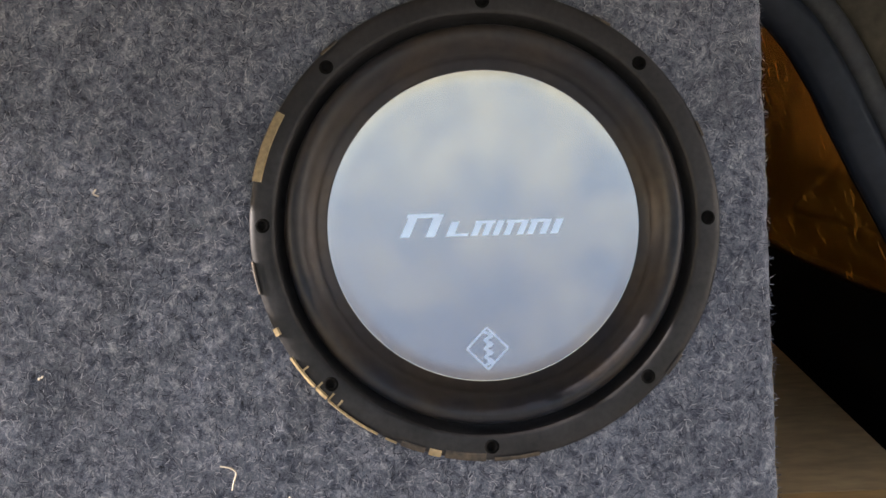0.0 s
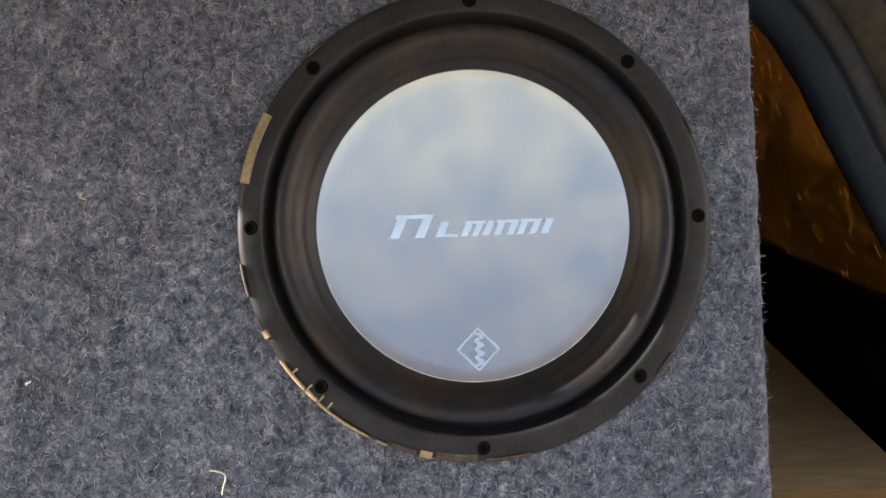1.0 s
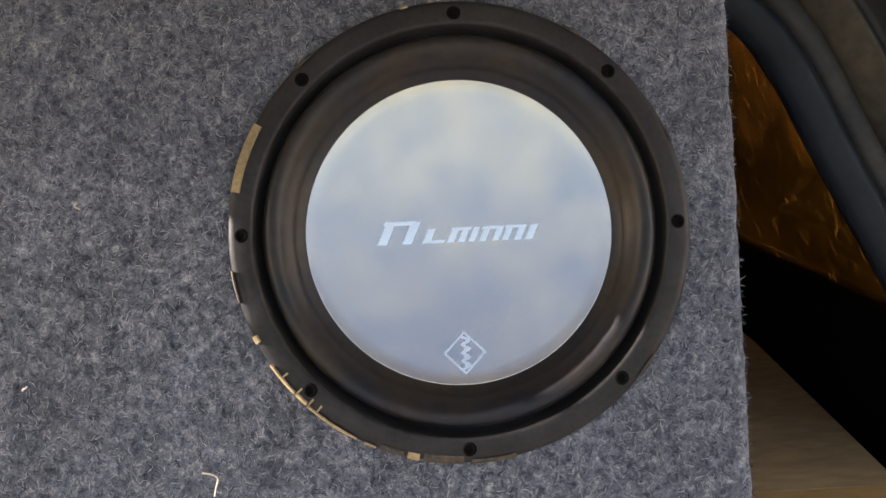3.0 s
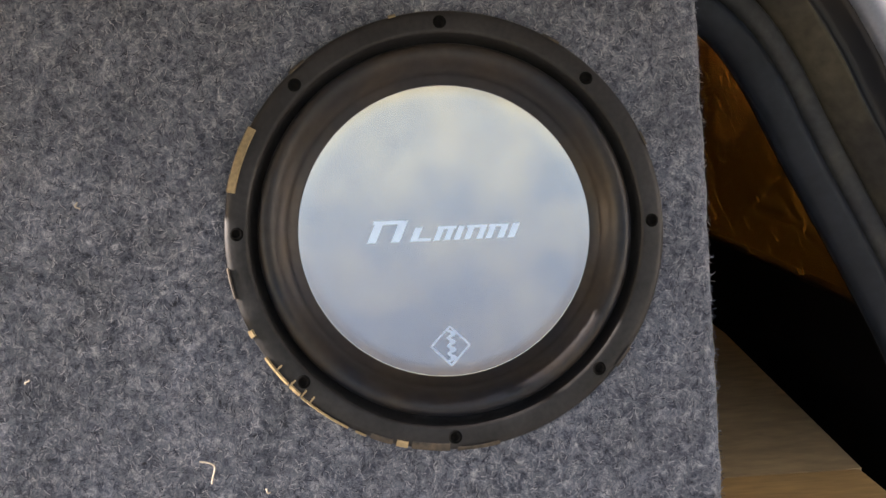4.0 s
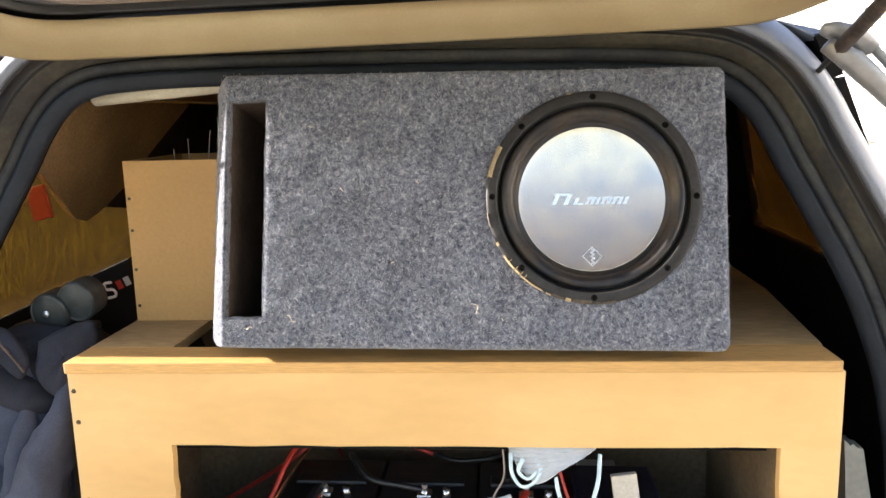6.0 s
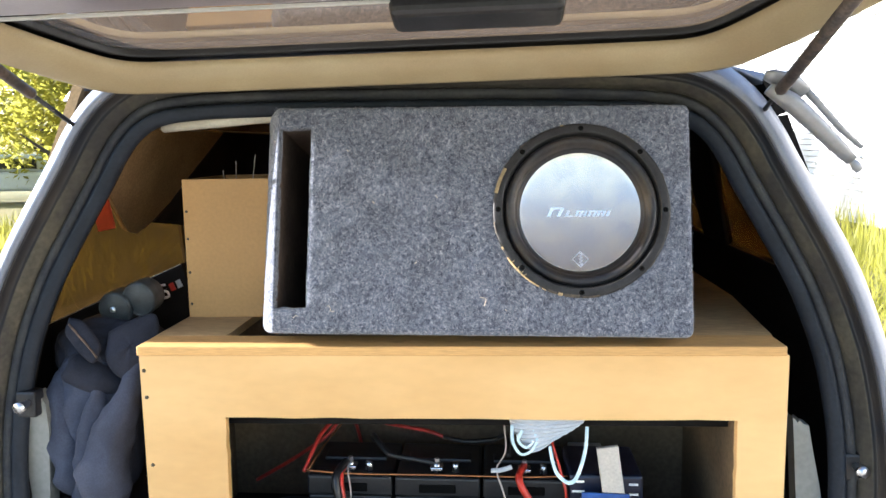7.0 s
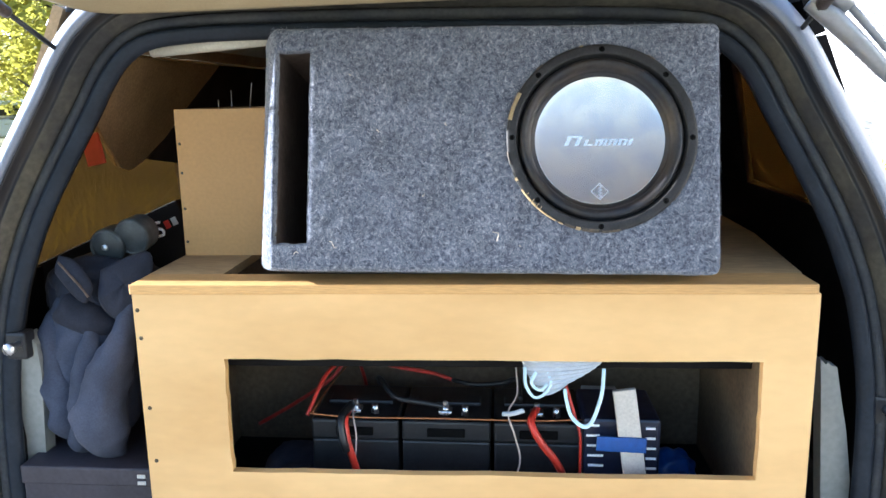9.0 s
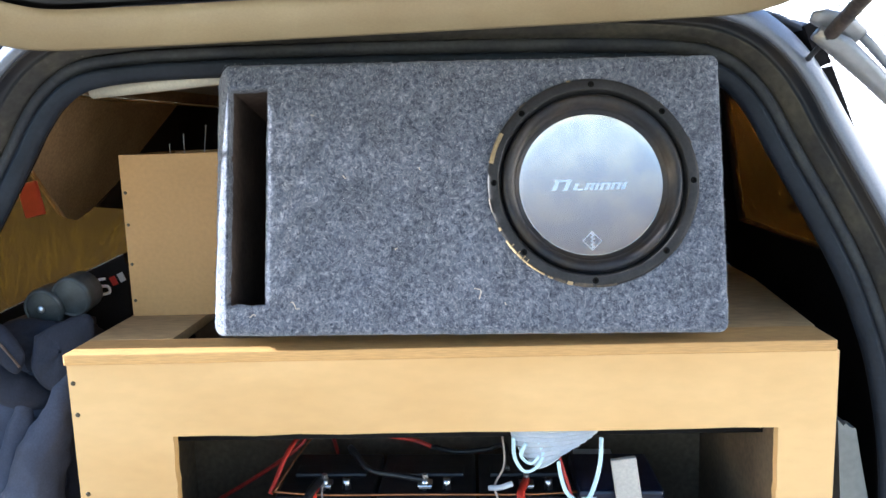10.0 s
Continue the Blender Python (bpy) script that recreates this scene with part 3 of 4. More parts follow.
part("top_board", bm, PLY_TOP, shelf)
part("top_board", box(-0.690, 0.215, 0.46, 0.95, 1.094, 1.112, 0.001), PLY_TOP, shelf)
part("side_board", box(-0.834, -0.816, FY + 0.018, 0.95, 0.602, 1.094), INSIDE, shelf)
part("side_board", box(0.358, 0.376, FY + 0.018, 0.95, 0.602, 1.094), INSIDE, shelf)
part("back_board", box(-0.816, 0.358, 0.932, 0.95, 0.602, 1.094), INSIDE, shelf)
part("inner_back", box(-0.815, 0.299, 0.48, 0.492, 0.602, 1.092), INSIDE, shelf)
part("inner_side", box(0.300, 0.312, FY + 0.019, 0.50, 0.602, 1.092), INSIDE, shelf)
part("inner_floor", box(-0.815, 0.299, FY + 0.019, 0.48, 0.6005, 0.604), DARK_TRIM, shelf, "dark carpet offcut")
# Added rail: its near-black colour stands in for shade under the opening's top.
part("inner_rail", box(-0.814, 0.299, 0.122, 0.140, 0.925, 1.092, 0.002), DARK_TRIM, shelf, "rail behind the opening, shade put into its near-black colour")
for x, z in ((-0.826, 1.063), (-0.824, 1.010), (-0.821, 0.874), (-0.818, 0.768), (-0.815, 0.66)):
    part("screw_head", lathe([(0.0, 0.0015), (0.0032, 0.0015), (0.004, 0.0)], 12), SCREW, shelf, m=pose(x, FY - 0.0005, z))

# ---- carpeted speaker box ----
LEAN = 14.0
BOXM = pose(0, 0, 1.15, -LEAN, 0, 0)
XL, XR, SB, ST, DEPTH = -0.595, 0.199, -0.0105, 0.416, 0.36
SLOT = (-0.561, -0.503, 0.037, 0.3755)


def steps(a, b, r0, r1, marks, pitch=0.005):
    """Grid lines from a to b: dense in the rounded edges, with lines at the marks."""
    out = [a + r0 * (1 - math.cos(radians(f))) for f in (0, 20, 38, 54, 68, 80)]
    stops = [a + r0] + list(marks) + [b - r1]
    for p, q in zip(stops, stops[1:]):
        n = max(1, round((q - p) / pitch))
        out += [p + (q - p) * i / n for i in range(n)]
    return out + [b - r1 * (1 - math.cos(radians(f))) for f in (90, 80, 68, 54, 38, 20, 0)]


def carpet_box():
    """A felt-covered box: softly rounded edges, uneven nap, and a port let into its front."""
    rl, rr, rb, rt = 0.033, 0.012, 0.014, 0.012
    xs = steps(XL, XR, rl, rr, (SLOT[0], SLOT[1]))
    zs = steps(SB, ST, rb, rt, (SLOT[2], SLOT[3]))
    bm = bmesh.new()
    at = {}
    def nap(p, k=0.0016):
        return k * 0.55 * noise.noise(p * 40) + k * 0.45 * noise.noise(p * 150 + Vector((7, 3, 1)))
    for i, x in enumerate(xs):
        for j, z in enumerate(zs):
            a = max(0, (XL + rl - x) / rl, (x - XR + rr) / rr)
            b = max(0, (SB + rb - z) / rb, (z - ST + rt) / rt)
            q = min(1.0, math.hypot(a, b))
            r = rl if x < XL + rl else rt
            y = r * (1 - math.sqrt(max(0.0, 1 - q * q)))
            if x < XL + rl:
                y = 1.5 * rl * min(1.0, a) ** 1.35 + rt * (1 - math.sqrt(max(0.0, 1 - min(1.0, b) ** 2)))
            px, pz = x, z
            if math.hypot(a, b) > 1:
                k = 1 / math.hypot(a, b)
                px = x + (1 - k) * a * (rl if x < XL + rl else -rr)
                pz = z + (1 - k) * b * (rb if z < SB + rb else -rt)
            if SLOT[0] - 1e-6 <= x <= SLOT[1] + 1e-6 and SLOT[2] - 1e-6 <= z <= SLOT[3] + 1e-6:
                y += 0.004
                pz += 0.0025 * noise.noise(Vector((x * 60, z * 60, 1)))
                px += 0.0020 * noise.noise(Vector((x * 60, z * 60, 5)))
            p = Vector((px, y, pz))
            d = nap(p)
            p.y -= d
            if q > 0.5:
                p.x += d * (1 if x > 0 else -1) * a
                p.z += d * (1 if z > 0.2 else -1) * b
            at[i, j] = bm.verts.new(p)
    e = 1e-6
    nx, nz = len(xs), len(zs)
    for i in range(nx - 1):
        for j in range(nz - 1):
            if SLOT[0] - e <= xs[i] and xs[i + 1] <= SLOT[1] + e and SLOT[2] - e <= zs[j] and zs[j + 1] <= SLOT[3] + e:
                continue
            if math.hypot((xs[i] + xs[i + 1]) / 2, (zs[j] + zs[j + 1]) / 2 - 0.218) < 0.149:
                continue
            bm.faces.new((at[i, j], at[i + 1, j], at[i + 1, j + 1], at[i, j + 1]))
    def skirt(loop, depths):
        prev = loop
        for y in depths:
            nxt = [bm.verts.new((v.co.x + 0.0012 * noise.noise(Vector((v.co.x, y, v.co.z)) * 50), y, v.co.z + 0.0012 * noise.noise(Vector((v.co.z, v.co.x, y)) * 50))) for v in loop]
            for k in range(len(loop)):
                m = (k + 1) % len(loop)
                bm.faces.new((prev[k], prev[m], nxt[m], nxt[k]))
            prev = nxt
        return prev
    rim = [at[i, 0] for i in range(nx)] + [at[nx - 1, j] for j in range(1, nz)] + [at[i, nz - 1] for i in range(nx - 2, -1, -1)] + [at[0, j] for j in range(nz - 2, 0, -1)]
    bm.faces.new(skirt(rim, (0.075, 0.10, 0.14, 0.22, 0.30, DEPTH)))
    i0, i1 = (min(range(nx), key=lambda i: abs(xs[i] - q)) for q in SLOT[:2])
    j0, j1 = (min(range(nz), key=lambda j: abs(zs[j] - q)) for q in SLOT[2:])
    hole = [at[i, j0] for i in range(i0, i1)] + [at[i1, j] for j in range(j0, j1)] + [at[i, j1] for i in range(i1, i0, -1)] + [at[i0, j] for j in range(j1, j0, -1)]
    skirt(hole, (0.010, 0.022))
    for v in list(bm.verts):
        if not v.link_faces:
            bm.verts.remove(v)
    return bm


speaker_box = thing("speaker_box", "grey carpeted speaker box with a slot port, leaning back", "speaker box", BOXM)
part("carpeted_cabinet", carpet_box(), CARPET, speaker_box, smooth=True)
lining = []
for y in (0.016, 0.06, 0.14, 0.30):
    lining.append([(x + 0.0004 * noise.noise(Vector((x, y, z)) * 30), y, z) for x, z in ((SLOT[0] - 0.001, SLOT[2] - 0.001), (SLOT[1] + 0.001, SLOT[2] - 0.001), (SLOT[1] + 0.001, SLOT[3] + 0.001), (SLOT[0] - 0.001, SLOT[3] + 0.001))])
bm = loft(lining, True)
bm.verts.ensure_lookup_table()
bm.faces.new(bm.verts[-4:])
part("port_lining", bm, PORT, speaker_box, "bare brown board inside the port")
FIBRE = bpy.data.materials.new("felt_fibre")
FIBRE.use_nodes = True
fn, fl = FIBRE.node_tree.nodes, FIBRE.node_tree.links
fg, fc = fn.new("ShaderNodeNewGeometry"), fn.new("ShaderNodeValToRGB")
fc.color_ramp.elements[0].color, fc.color_ramp.elements[1].color = (0.020, 0.023, 0.034, 1), (0.44, 0.45, 0.48, 1)
x = fc.color_ramp.elements.new(0.55)
x.color = (0.13, 0.145, 0.185, 1)
fl.new(fg.outputs["Random Per Island"], fc.inputs[0])
fl.new(fc.outputs[0], fn["Principled BSDF"].inputs["Base Color"])
fn["Principled BSDF"].inputs["Roughness"].default_value = 0.9
fn["Principled BSDF"].inputs["Specular IOR Level"].default_value = 0.1


def felt_fibres(flat, edge):
    """Loose fibre ends: lying on the felt's face, and standing off its rounded edges."""
    r = random.Random(12)
    vs, fs = [], []
    def hair(p, d, side, size, width):
        k = len(vs)
        mid = p + d * size * 0.5 + side * size * r.uniform(-0.22, 0.22)
        vs.extend((p - side * width, p + side * width, mid + side * width * 0.8, mid - side * width * 0.8, p + d * size))
        fs.extend(((k, k + 1, k + 2, k + 3), (k + 3, k + 2, k + 4)))
    while len(fs) < flat * 2:
        x, z = r.uniform(XL + 0.02, XR - 0.006), r.uniform(SB + 0.008, ST - 0.006)
        if SLOT[0] - 0.004 < x < SLOT[1] + 0.004 and SLOT[2] - 0.004 < z < SLOT[3] + 0.004 or math.hypot(x, z - 0.218) < 0.157:
            continue
        a = r.uniform(0, 2 * math.pi)
        lift = 0.020 * max(0.0, (XL + 0.033 - x) / 0.033) ** 2
        hair(Vector((x, lift - 0.0008, z)), Vector((math.cos(a), -r.uniform(0.0, 0.22), math.sin(a))), Vector((-math.sin(a), 0, math.cos(a))), r.uniform(0.003, 0.007), r.uniform(0.00016, 0.00032))
    for k in range(edge):
        side = r.choice("lrtbrt")
        q, y = r.random(), r.uniform(0.006, 0.03)
        x, z = XL + 0.02 + (XR - XL - 0.03) * q, SB + 0.012 + (ST - SB - 0.024) * q
        p, out = {"l": (Vector((XL + 0.002, y + 0.035, z)), Vector((-1, 0, 0))), "r": (Vector((XR - 0.0008, y, z)), Vector((1, 0, 0))), "t": (Vector((x, y, ST - 0.0008)), Vector((0, 0, 1))), "b": (Vector((x, y, SB + 0.0008)), Vector((0, 0, -1)))}[side]
        d = out * r.uniform(0.3, 1.0) + Vector([r.uniform(-0.9, 0.9) for _ in range(3)])
        d.normalize()
        hair(p, d, d.cross(Vector((0, 1, 0.01))).normalized(), r.uniform(0.0025, 0.005), 0.00025)
    me = bpy.data.meshes.new("felt_nap")
    me.from_pydata(vs, [], fs)
    me.materials.append(FIBRE)
    ob = new("felt_nap", me)
    ob.parent = speaker_box
    return tagged(ob, kind="stuff")


felt_fibres(26000, 3200)
LINT = mat("lint", (0.62, 0.55, 0.44), 0.9, vary=0.2)
rng = random.Random(4)
for x, s, size, turn in ((-0.263, 0.243, 0.005, 70), (-0.455, 0.035, 0.016, 20), (-0.175, 0.052, 0.018, 60), (-0.38, 0.232, 0.006, 80), (-0.135, 0.035, 0.004, 30), (-0.43, 0.33, 0.004, 10), (-0.30, 0.12, 0.004, 120), (-0.52, 0.02, 0.009, 0)):
    pts = [(size * (k / 4 - 0.5), -0.0015 - 0.001 * math.sin(k), size * 0.25 * math.sin(k * 1.3 + x * 40)) for k in range(5)]
    part("lint_fibre", tube(smooth_line(pts, 3), 0.0006, 5), LINT, speaker_box, "pale lint caught in the felt", m=pose(x, -0.001, s, 0, turn, 0))

# ---- woofer, screwed into the box ----
SUBM = BOXM @ pose(0, -0.0005, 0.218, 0, -0.5, 0)
part("basket_well", lathe([(0.150, -0.002), (0.140, -0.03), (0.09, -0.09), (0.0, -0.10)], 48), BLACK, speaker_box, m=pose(0, 0, 0.218))
woofer = thing("woofer", "round black woofer with a silver cone, screwed into the carpeted box", "speaker", SUBM)
part("mounting_rim", lathe([(0.152, -0.004), (0.1592, -0.001), (0.1596, 0.0055), (0.1580, 0.0080), (0.1545, 0.0088), (0.1450, 0.0094), (0.1432, 0.0090), (0.1422, 0.0070), (0.1416, -0.0060), (0.1375, -0.0085)], 160), RIM, woofer, smooth=True)
roll = [(0.1400, -0.008), (0.1382, -0.0075), (0.1374, -0.002), (0.1366, 0.0020), (0.1348, 0.0058), (0.1315, 0.0082), (0.1280, 0.0083), (0.1245, 0.0060), (0.1212, 0.0012), (0.1188, -0.0055), (0.1178, -0.0110), (0.1160, -0.0142), (0.1100, -0.0172)]
part("surround", lathe(roll, 160), FOAM, woofer, "dusty rolled foam surround", True)
def cone_depth(x, z):
    """How far the dished cone lies behind the rim's plane."""
    return 0.0168 + 0.0095 * (1 - (x * x + z * z) / 0.0121)


part("cone", lathe([(r, -cone_depth(r, 0)) for r in (0.0, 0.015, 0.03, 0.045, 0.06, 0.075, 0.09, 0.10, 0.1094)] + [(0.1103, -0.0166), (0.1110, -0.0180)], 128), CONE, woofer, "dished silver cone, dull blotches mixed with painted cloudy reflection", True)
for k in range(8):
    a = radians(45 * k - 0.6)
    s = part("screw", lathe([(0.0, 0.0093), (0.0024, 0.0093), (0.0028, 0.0101), (0.0044, 0.0101), (0.0050, 0.0090)], 14), HOLE, woofer, "black socket screw", True, pose(0.150 * math.cos(a), 0, 0.150 * math.sin(a)))
part("trim_segment", lathe([(0.1532, 0.0092), (0.1538, 0.0102), (0.1588, 0.0098), (0.1602, 0.0070)], 14, 150.5, 168.5), TAN_CHIP, woofer, "worn tan rim insert")
for a0, a1, r0 in ((213, 222, 0.1575), (222.6, 226, 0.1570), (226.6, 241, 0.1583), (243, 246, 0.1585), (205, 207, 0.1560), (254, 257, 0.1555), (101, 103, 0.1575)):
    part("bare_edge", lathe([(r0, 0.0090), (r0 + 0.0012, 0.0094), (0.1604, 0.0074), (0.1606, 0.004)], 10, a0, a1), TAN_CHIP, woofer, "rim edge rubbed bare")
for a0, a1, r0 in ((247, 253, 0.1560), (258, 268, 0.1545), (270, 281, 0.1570), (188, 196, 0.1578), (318, 324, 0.1572), (56, 61, 0.1576), (20, 24, 0.1580), (128, 133, 0.1574)):
    part("worn_edge", lathe([(r0, 0.0090), (r0 + 0.0010, 0.0092), (0.1602, 0.0072), (0.1604, 0.0045)], 10, a0, a1), WORN, woofer, "rim edge scuffed brown")
for a in (217, 222.3, 226.3, 229):
    part("bare_nick", lathe([(0.1530, 0.0096), (0.1595, 0.0090)], 1, a, a + 0.5), TAN_CHIP, woofer)
part("dust_speck", lathe([(0.0, 0.0012), (0.0009, 0.0008), (0.0011, 0.0)], 8), WHITE_MARK, woofer, m=pose(-0.1155, -0.0035, 0.0475, 0, 0, -45))


def slab(pts, t=0.0007):
    """A flat printed shape that follows the cone's dish."""
    bm = prism(pts, -t, 0.0002)
    for v in bm.verts:
        v.co.y += cone_depth(v.co.x, v.co.z)
    return bm


def slant(x, z, h, w, lean=0.35):
    return [(x, z), (x + w, z), (x + w + h * lean, z + h), (x + h * lean, z + h)]


# the maker's mark: slanted white bars, and a diamond outline with a wavy stroke
marks = []
for x, w in ((-0.0595, 0.0066), (-0.0415, 0.0066), (-0.0270, 0.0056), (-0.0090, 0.0048), (-0.0010, 0.0046), (0.0065, 0.0046), (0.0145, 0.0046), (0.0240, 0.0046), (0.0310, 0.0046), (0.0400, 0.0048), (0.0480, 0.0052)):
    big = x < -0.03
    marks.append(slant(x, -0.0075, 0.016 if big else 0.0105, w, 0.45))
marks += [slant(-0.0545, 0.0062, 0.0028, 0.0225), slant(-0.0255, -0.0075, 0.002, 0.0145), slant(-0.0055, 0.0012, 0.002, 0.0145), slant(0.017, 0.0012, 0.002, 0.012), slant(0.034, 0.0012, 0.002, 0.010)]
for q in marks:
    part("mark_bar", slab(q), BRIGHT_MARK, woofer, "white printed bar")
D, dz = 0.0145, -0.0875
for k in range(4):
    a, b = (Vector((D * math.cos(radians(90 * (k + j))), 0, D * math.sin(radians(90 * (k + j))))) for j in (0, 1))
    n = Vector((a.z - b.z, 0, b.x - a.x)).normalized() * 0.00075
    part("emblem_line", slab([(q.x, q.z + dz) for q in (a - n, b - n, b + n, a + n)]), BRIGHT_MARK, woofer, "thin white emblem line")
wave = smooth_line([(0.0035 * (1 if k % 2 else -0.6), 0, dz + 0.0115 - 0.0029 * k) for k in range(9)], 4)
edge = []
for k, p in enumerate(wave):
    d = (wave[min(k + 1, len(wave) - 1)] - wave[max(k - 1, 0)]).normalized()
    edge.append((Vector((-d.z, 0, d.x)) * 0.0009, p))
part("emblem_stroke", slab([(p.x + n.x, p.z + n.z) for n, p in edge] + [(p.x - n.x, p.z - n.z) for n, p in edge[::-1]]), BRIGHT_MARK, woofer, "wavy white emblem stroke")

# ---- things beside and behind the box ----
crate = thing("tall_crate", "open-topped pale wooden crate with screwed sides", "crate", SHELFM @ pose(-0.832, 0.28, 1.1122))
part("front_side", box(0, 0.22, 0, 0.012, 0, 0.305, 0.001), CRATE, crate)
part("back_side", box(0, 0.22, 0.248, 0.26, 0, 0.305, 0.001), CRATE, crate)
part("end_side", box(0, 0.012, 0.0125, 0.2475, 0, 0.305, 0.001), CRATE, crate)
part("end_side", box(0.208, 0.22, 0.0125, 0.2475, 0, 0.305, 0.001), CRATE, crate)
part("bottom", box(0.0125, 0.2075, 0.0125, 0.2475, 0.002, 0.012), INSIDE, crate)
for z in (0.235, 0.175, 0.10, 0.03):
    part("screw_head", lathe([(0.0, 0.0014), (0.0026, 0.0014), (0.0032, 0.0)], 10), SCREW, crate, m=pose(0.007, -0.0003, z))
wires = thing("loose_wires", "loose dull wire ends standing in the crate", "wire", pose(-0.75, 0.36, 1.126))
for k, (dx, h) in enumerate(((0.0, 0.32), (0.03, 0.335), (0.055, 0.31), (-0.02, 0.30))):
    part("wire", tube(smooth_line([(dx, 0, 0), (dx * 1.1, 0.02, h * 0.6), (dx * 1.5 + 0.01, 0.0, h)], 5), 0.0011, 6), OLD_WIRE, wires, smooth=True)

# ---- things under the platform ----
def battery(x):
    b = thing("car_battery", "black car battery wired to its neighbours", "battery", pose(x, 0.155, 0.6045), "batteries under the platform")
    part("case", box(0, 0.176, 0.004, 0.186, 0, 0.148, 0.004), BLACK, b)
    part("lid", box(-0.001, 0.177, 0, 0.19, 0.149, 0.193, 0.006, 3), BLACK, b)
    part("vent_cover", box(0.02, 0.156, 0.075, 0.115, 0.1935, 0.203, 0.004), BLACK, b)
    part("handle_recess", box(0.05, 0.126, -0.003, 0.002, 0.16, 0.178, 0.002), HOLE, b)
    for px in (0.085, 0.125):
        part("terminal_post", tube([(px, 0.035, 0.193), (px, 0.035, 0.213)], [0.008, 0.007], 12), CHROME, b, smooth=True)
    part("terminal_nut", tube([(0.085, 0.035, 0.2135), (0.085, 0.035, 0.221)], 0.0055, 6), CHROME, b)
    part("terminal_clamp", box(0.072, 0.098, 0.022, 0.050, 0.197, 0.205, 0.002), CHROME, b)
    return b


first = battery(-0.545)
copy_thing(first, pose(-0.361, 0.155, 0.6045))
copy_thing(first, pose(-0.177, 0.155, 0.6045))


def cable(points, r, material, label, cat="cable"):
    a = Vector(points[0])
    line = [q - a for q in smooth_line(points, 7)]
    return tagged(part("cable", tube(line, r, 8), material, None, "", True, Matrix.Translation(a)), label, cat)


cable([(-0.470, 0.19, 0.812), (-0.474, 0.145, 0.800), (-0.466, 0.128, 0.760), (-0.450, 0.132, 0.695), (-0.440, 0.15, 0.62), (-0.43, 0.16, 0.606)], 0.0075, RED_CABLE, "thick red power cable from a battery terminal")
cable([(-0.468, 0.185, 0.817), (-0.480, 0.137, 0.806), (-0.474, 0.121, 0.77), (-0.468, 0.123, 0.745)], 0.0086, BLACK_CABLE, "black heat-shrunk cable end on a battery")
cable([(-0.092, 0.19, 0.814), (-0.105, 0.14, 0.808), (-0.088, 0.126, 0.775), (-0.050, 0.130, 0.72), (-0.02, 0.15, 0.64), (-0.005, 0.16, 0.606)], 0.0075, RED_CABLE, "thick red power cable from a battery terminal")
cable([(-0.276, 0.19, 0.814), (-0.32, 0.19, 0.822), (-0.38, 0.21, 0.825), (-0.42, 0.26, 0.845), (-0.43, 0.32, 0.812)], 0.006, BLACK_CABLE, "black cable joining two batteries")
cable([(-0.55, 0.16, 0.806), (-0.45, 0.150, 0.805), (-0.28, 0.150, 0.806), (-0.10, 0.150, 0.806), (0.0, 0.16, 0.806)], 0.0024, COPPER, "bare copper bus wire across the batteries")
cable([(-0.555, 0.165, 0.80), (-0.53, 0.23, 0.86), (-0.505, 0.32, 0.865), (-0.49, 0.40, 0.83), (-0.49, 0.55, 0.66)], 0.0045, RED_CABLE, "red power cable looping behind the batteries")
cable([(-0.72, 0.36, 0.69), (-0.63, 0.36, 0.745), (-0.55, 0.37, 0.80), (-0.51, 0.42, 0.84), (-0.49, 0.55, 0.75)], 0.0045, RED_CABLE, "red power cable looping behind the batteries")
cable([(-0.44, 0.37, 0.84), (-0.38, 0.345, 0.838), (-0.31, 0.34, 0.828), (-0.27, 0.33, 0.818)], 0.0045, RED_CABLE, "red cable running across the batteries")
cable([(-0.27, 0.33, 0.818), (-0.22, 0.30, 0.820), (-0.16, 0.30, 0.825), (-0.13, 0.27, 0.845), (-0.125, 0.2, 0.83)], 0.005, BLACK_CABLE, "black cable lying on the batteries")
cable([(-0.135, 0.22, 0.90), (-0.132, 0.18, 0.85), (-0.150, 0.140, 0.826), (-0.138, 0.122, 0.79), (-0.126, 0.120, 0.74), (-0.134, 0.13, 0.69), (-0.14, 0.15, 0.606)], 0.0019, OLD_WIRE, "thin pale signal wire hanging over a battery")
cable([(-0.160, 0.142, 0.822), (-0.140, 0.132, 0.828), (-0.120, 0.130, 0.836)], 0.0050, WHITE_CLOTH, "white plastic connector on a thin wire")
cable([(-0.05, 0.24, 0.93), (-0.035, 0.17, 0.87), (-0.02, 0.15, 0.82), (-0.010, 0.135, 0.78), (-0.008, 0.14, 0.70), (-0.005, 0.15, 0.606)], 0.0030, RED_CABLE, "thin red wire hanging beside the fuse block")

cable([(-0.462, 0.19, 0.812), (-0.458, 0.150, 0.808), (-0.450, 0.133, 0.775), (-0.452, 0.130, 0.735), (-0.462, 0.132, 0.68), (-0.475, 0.145, 0.606)], 0.0016, OLD_WIRE, "thin pale wire hanging beside a thick red cable")
cable([(-0.545, 0.158, 0.806), (-0.525, 0.20, 0.835), (-0.495, 0.27, 0.865), (-0.475, 0.33, 0.87)], 0.0016, COPPER, "thin copper wire rising behind the batteries")
mask = thing("dust_mask", "white cup-shaped dust mask hanging by its straps", "dust mask", pose(-0.050, 0.078, 0.945))
rows = []
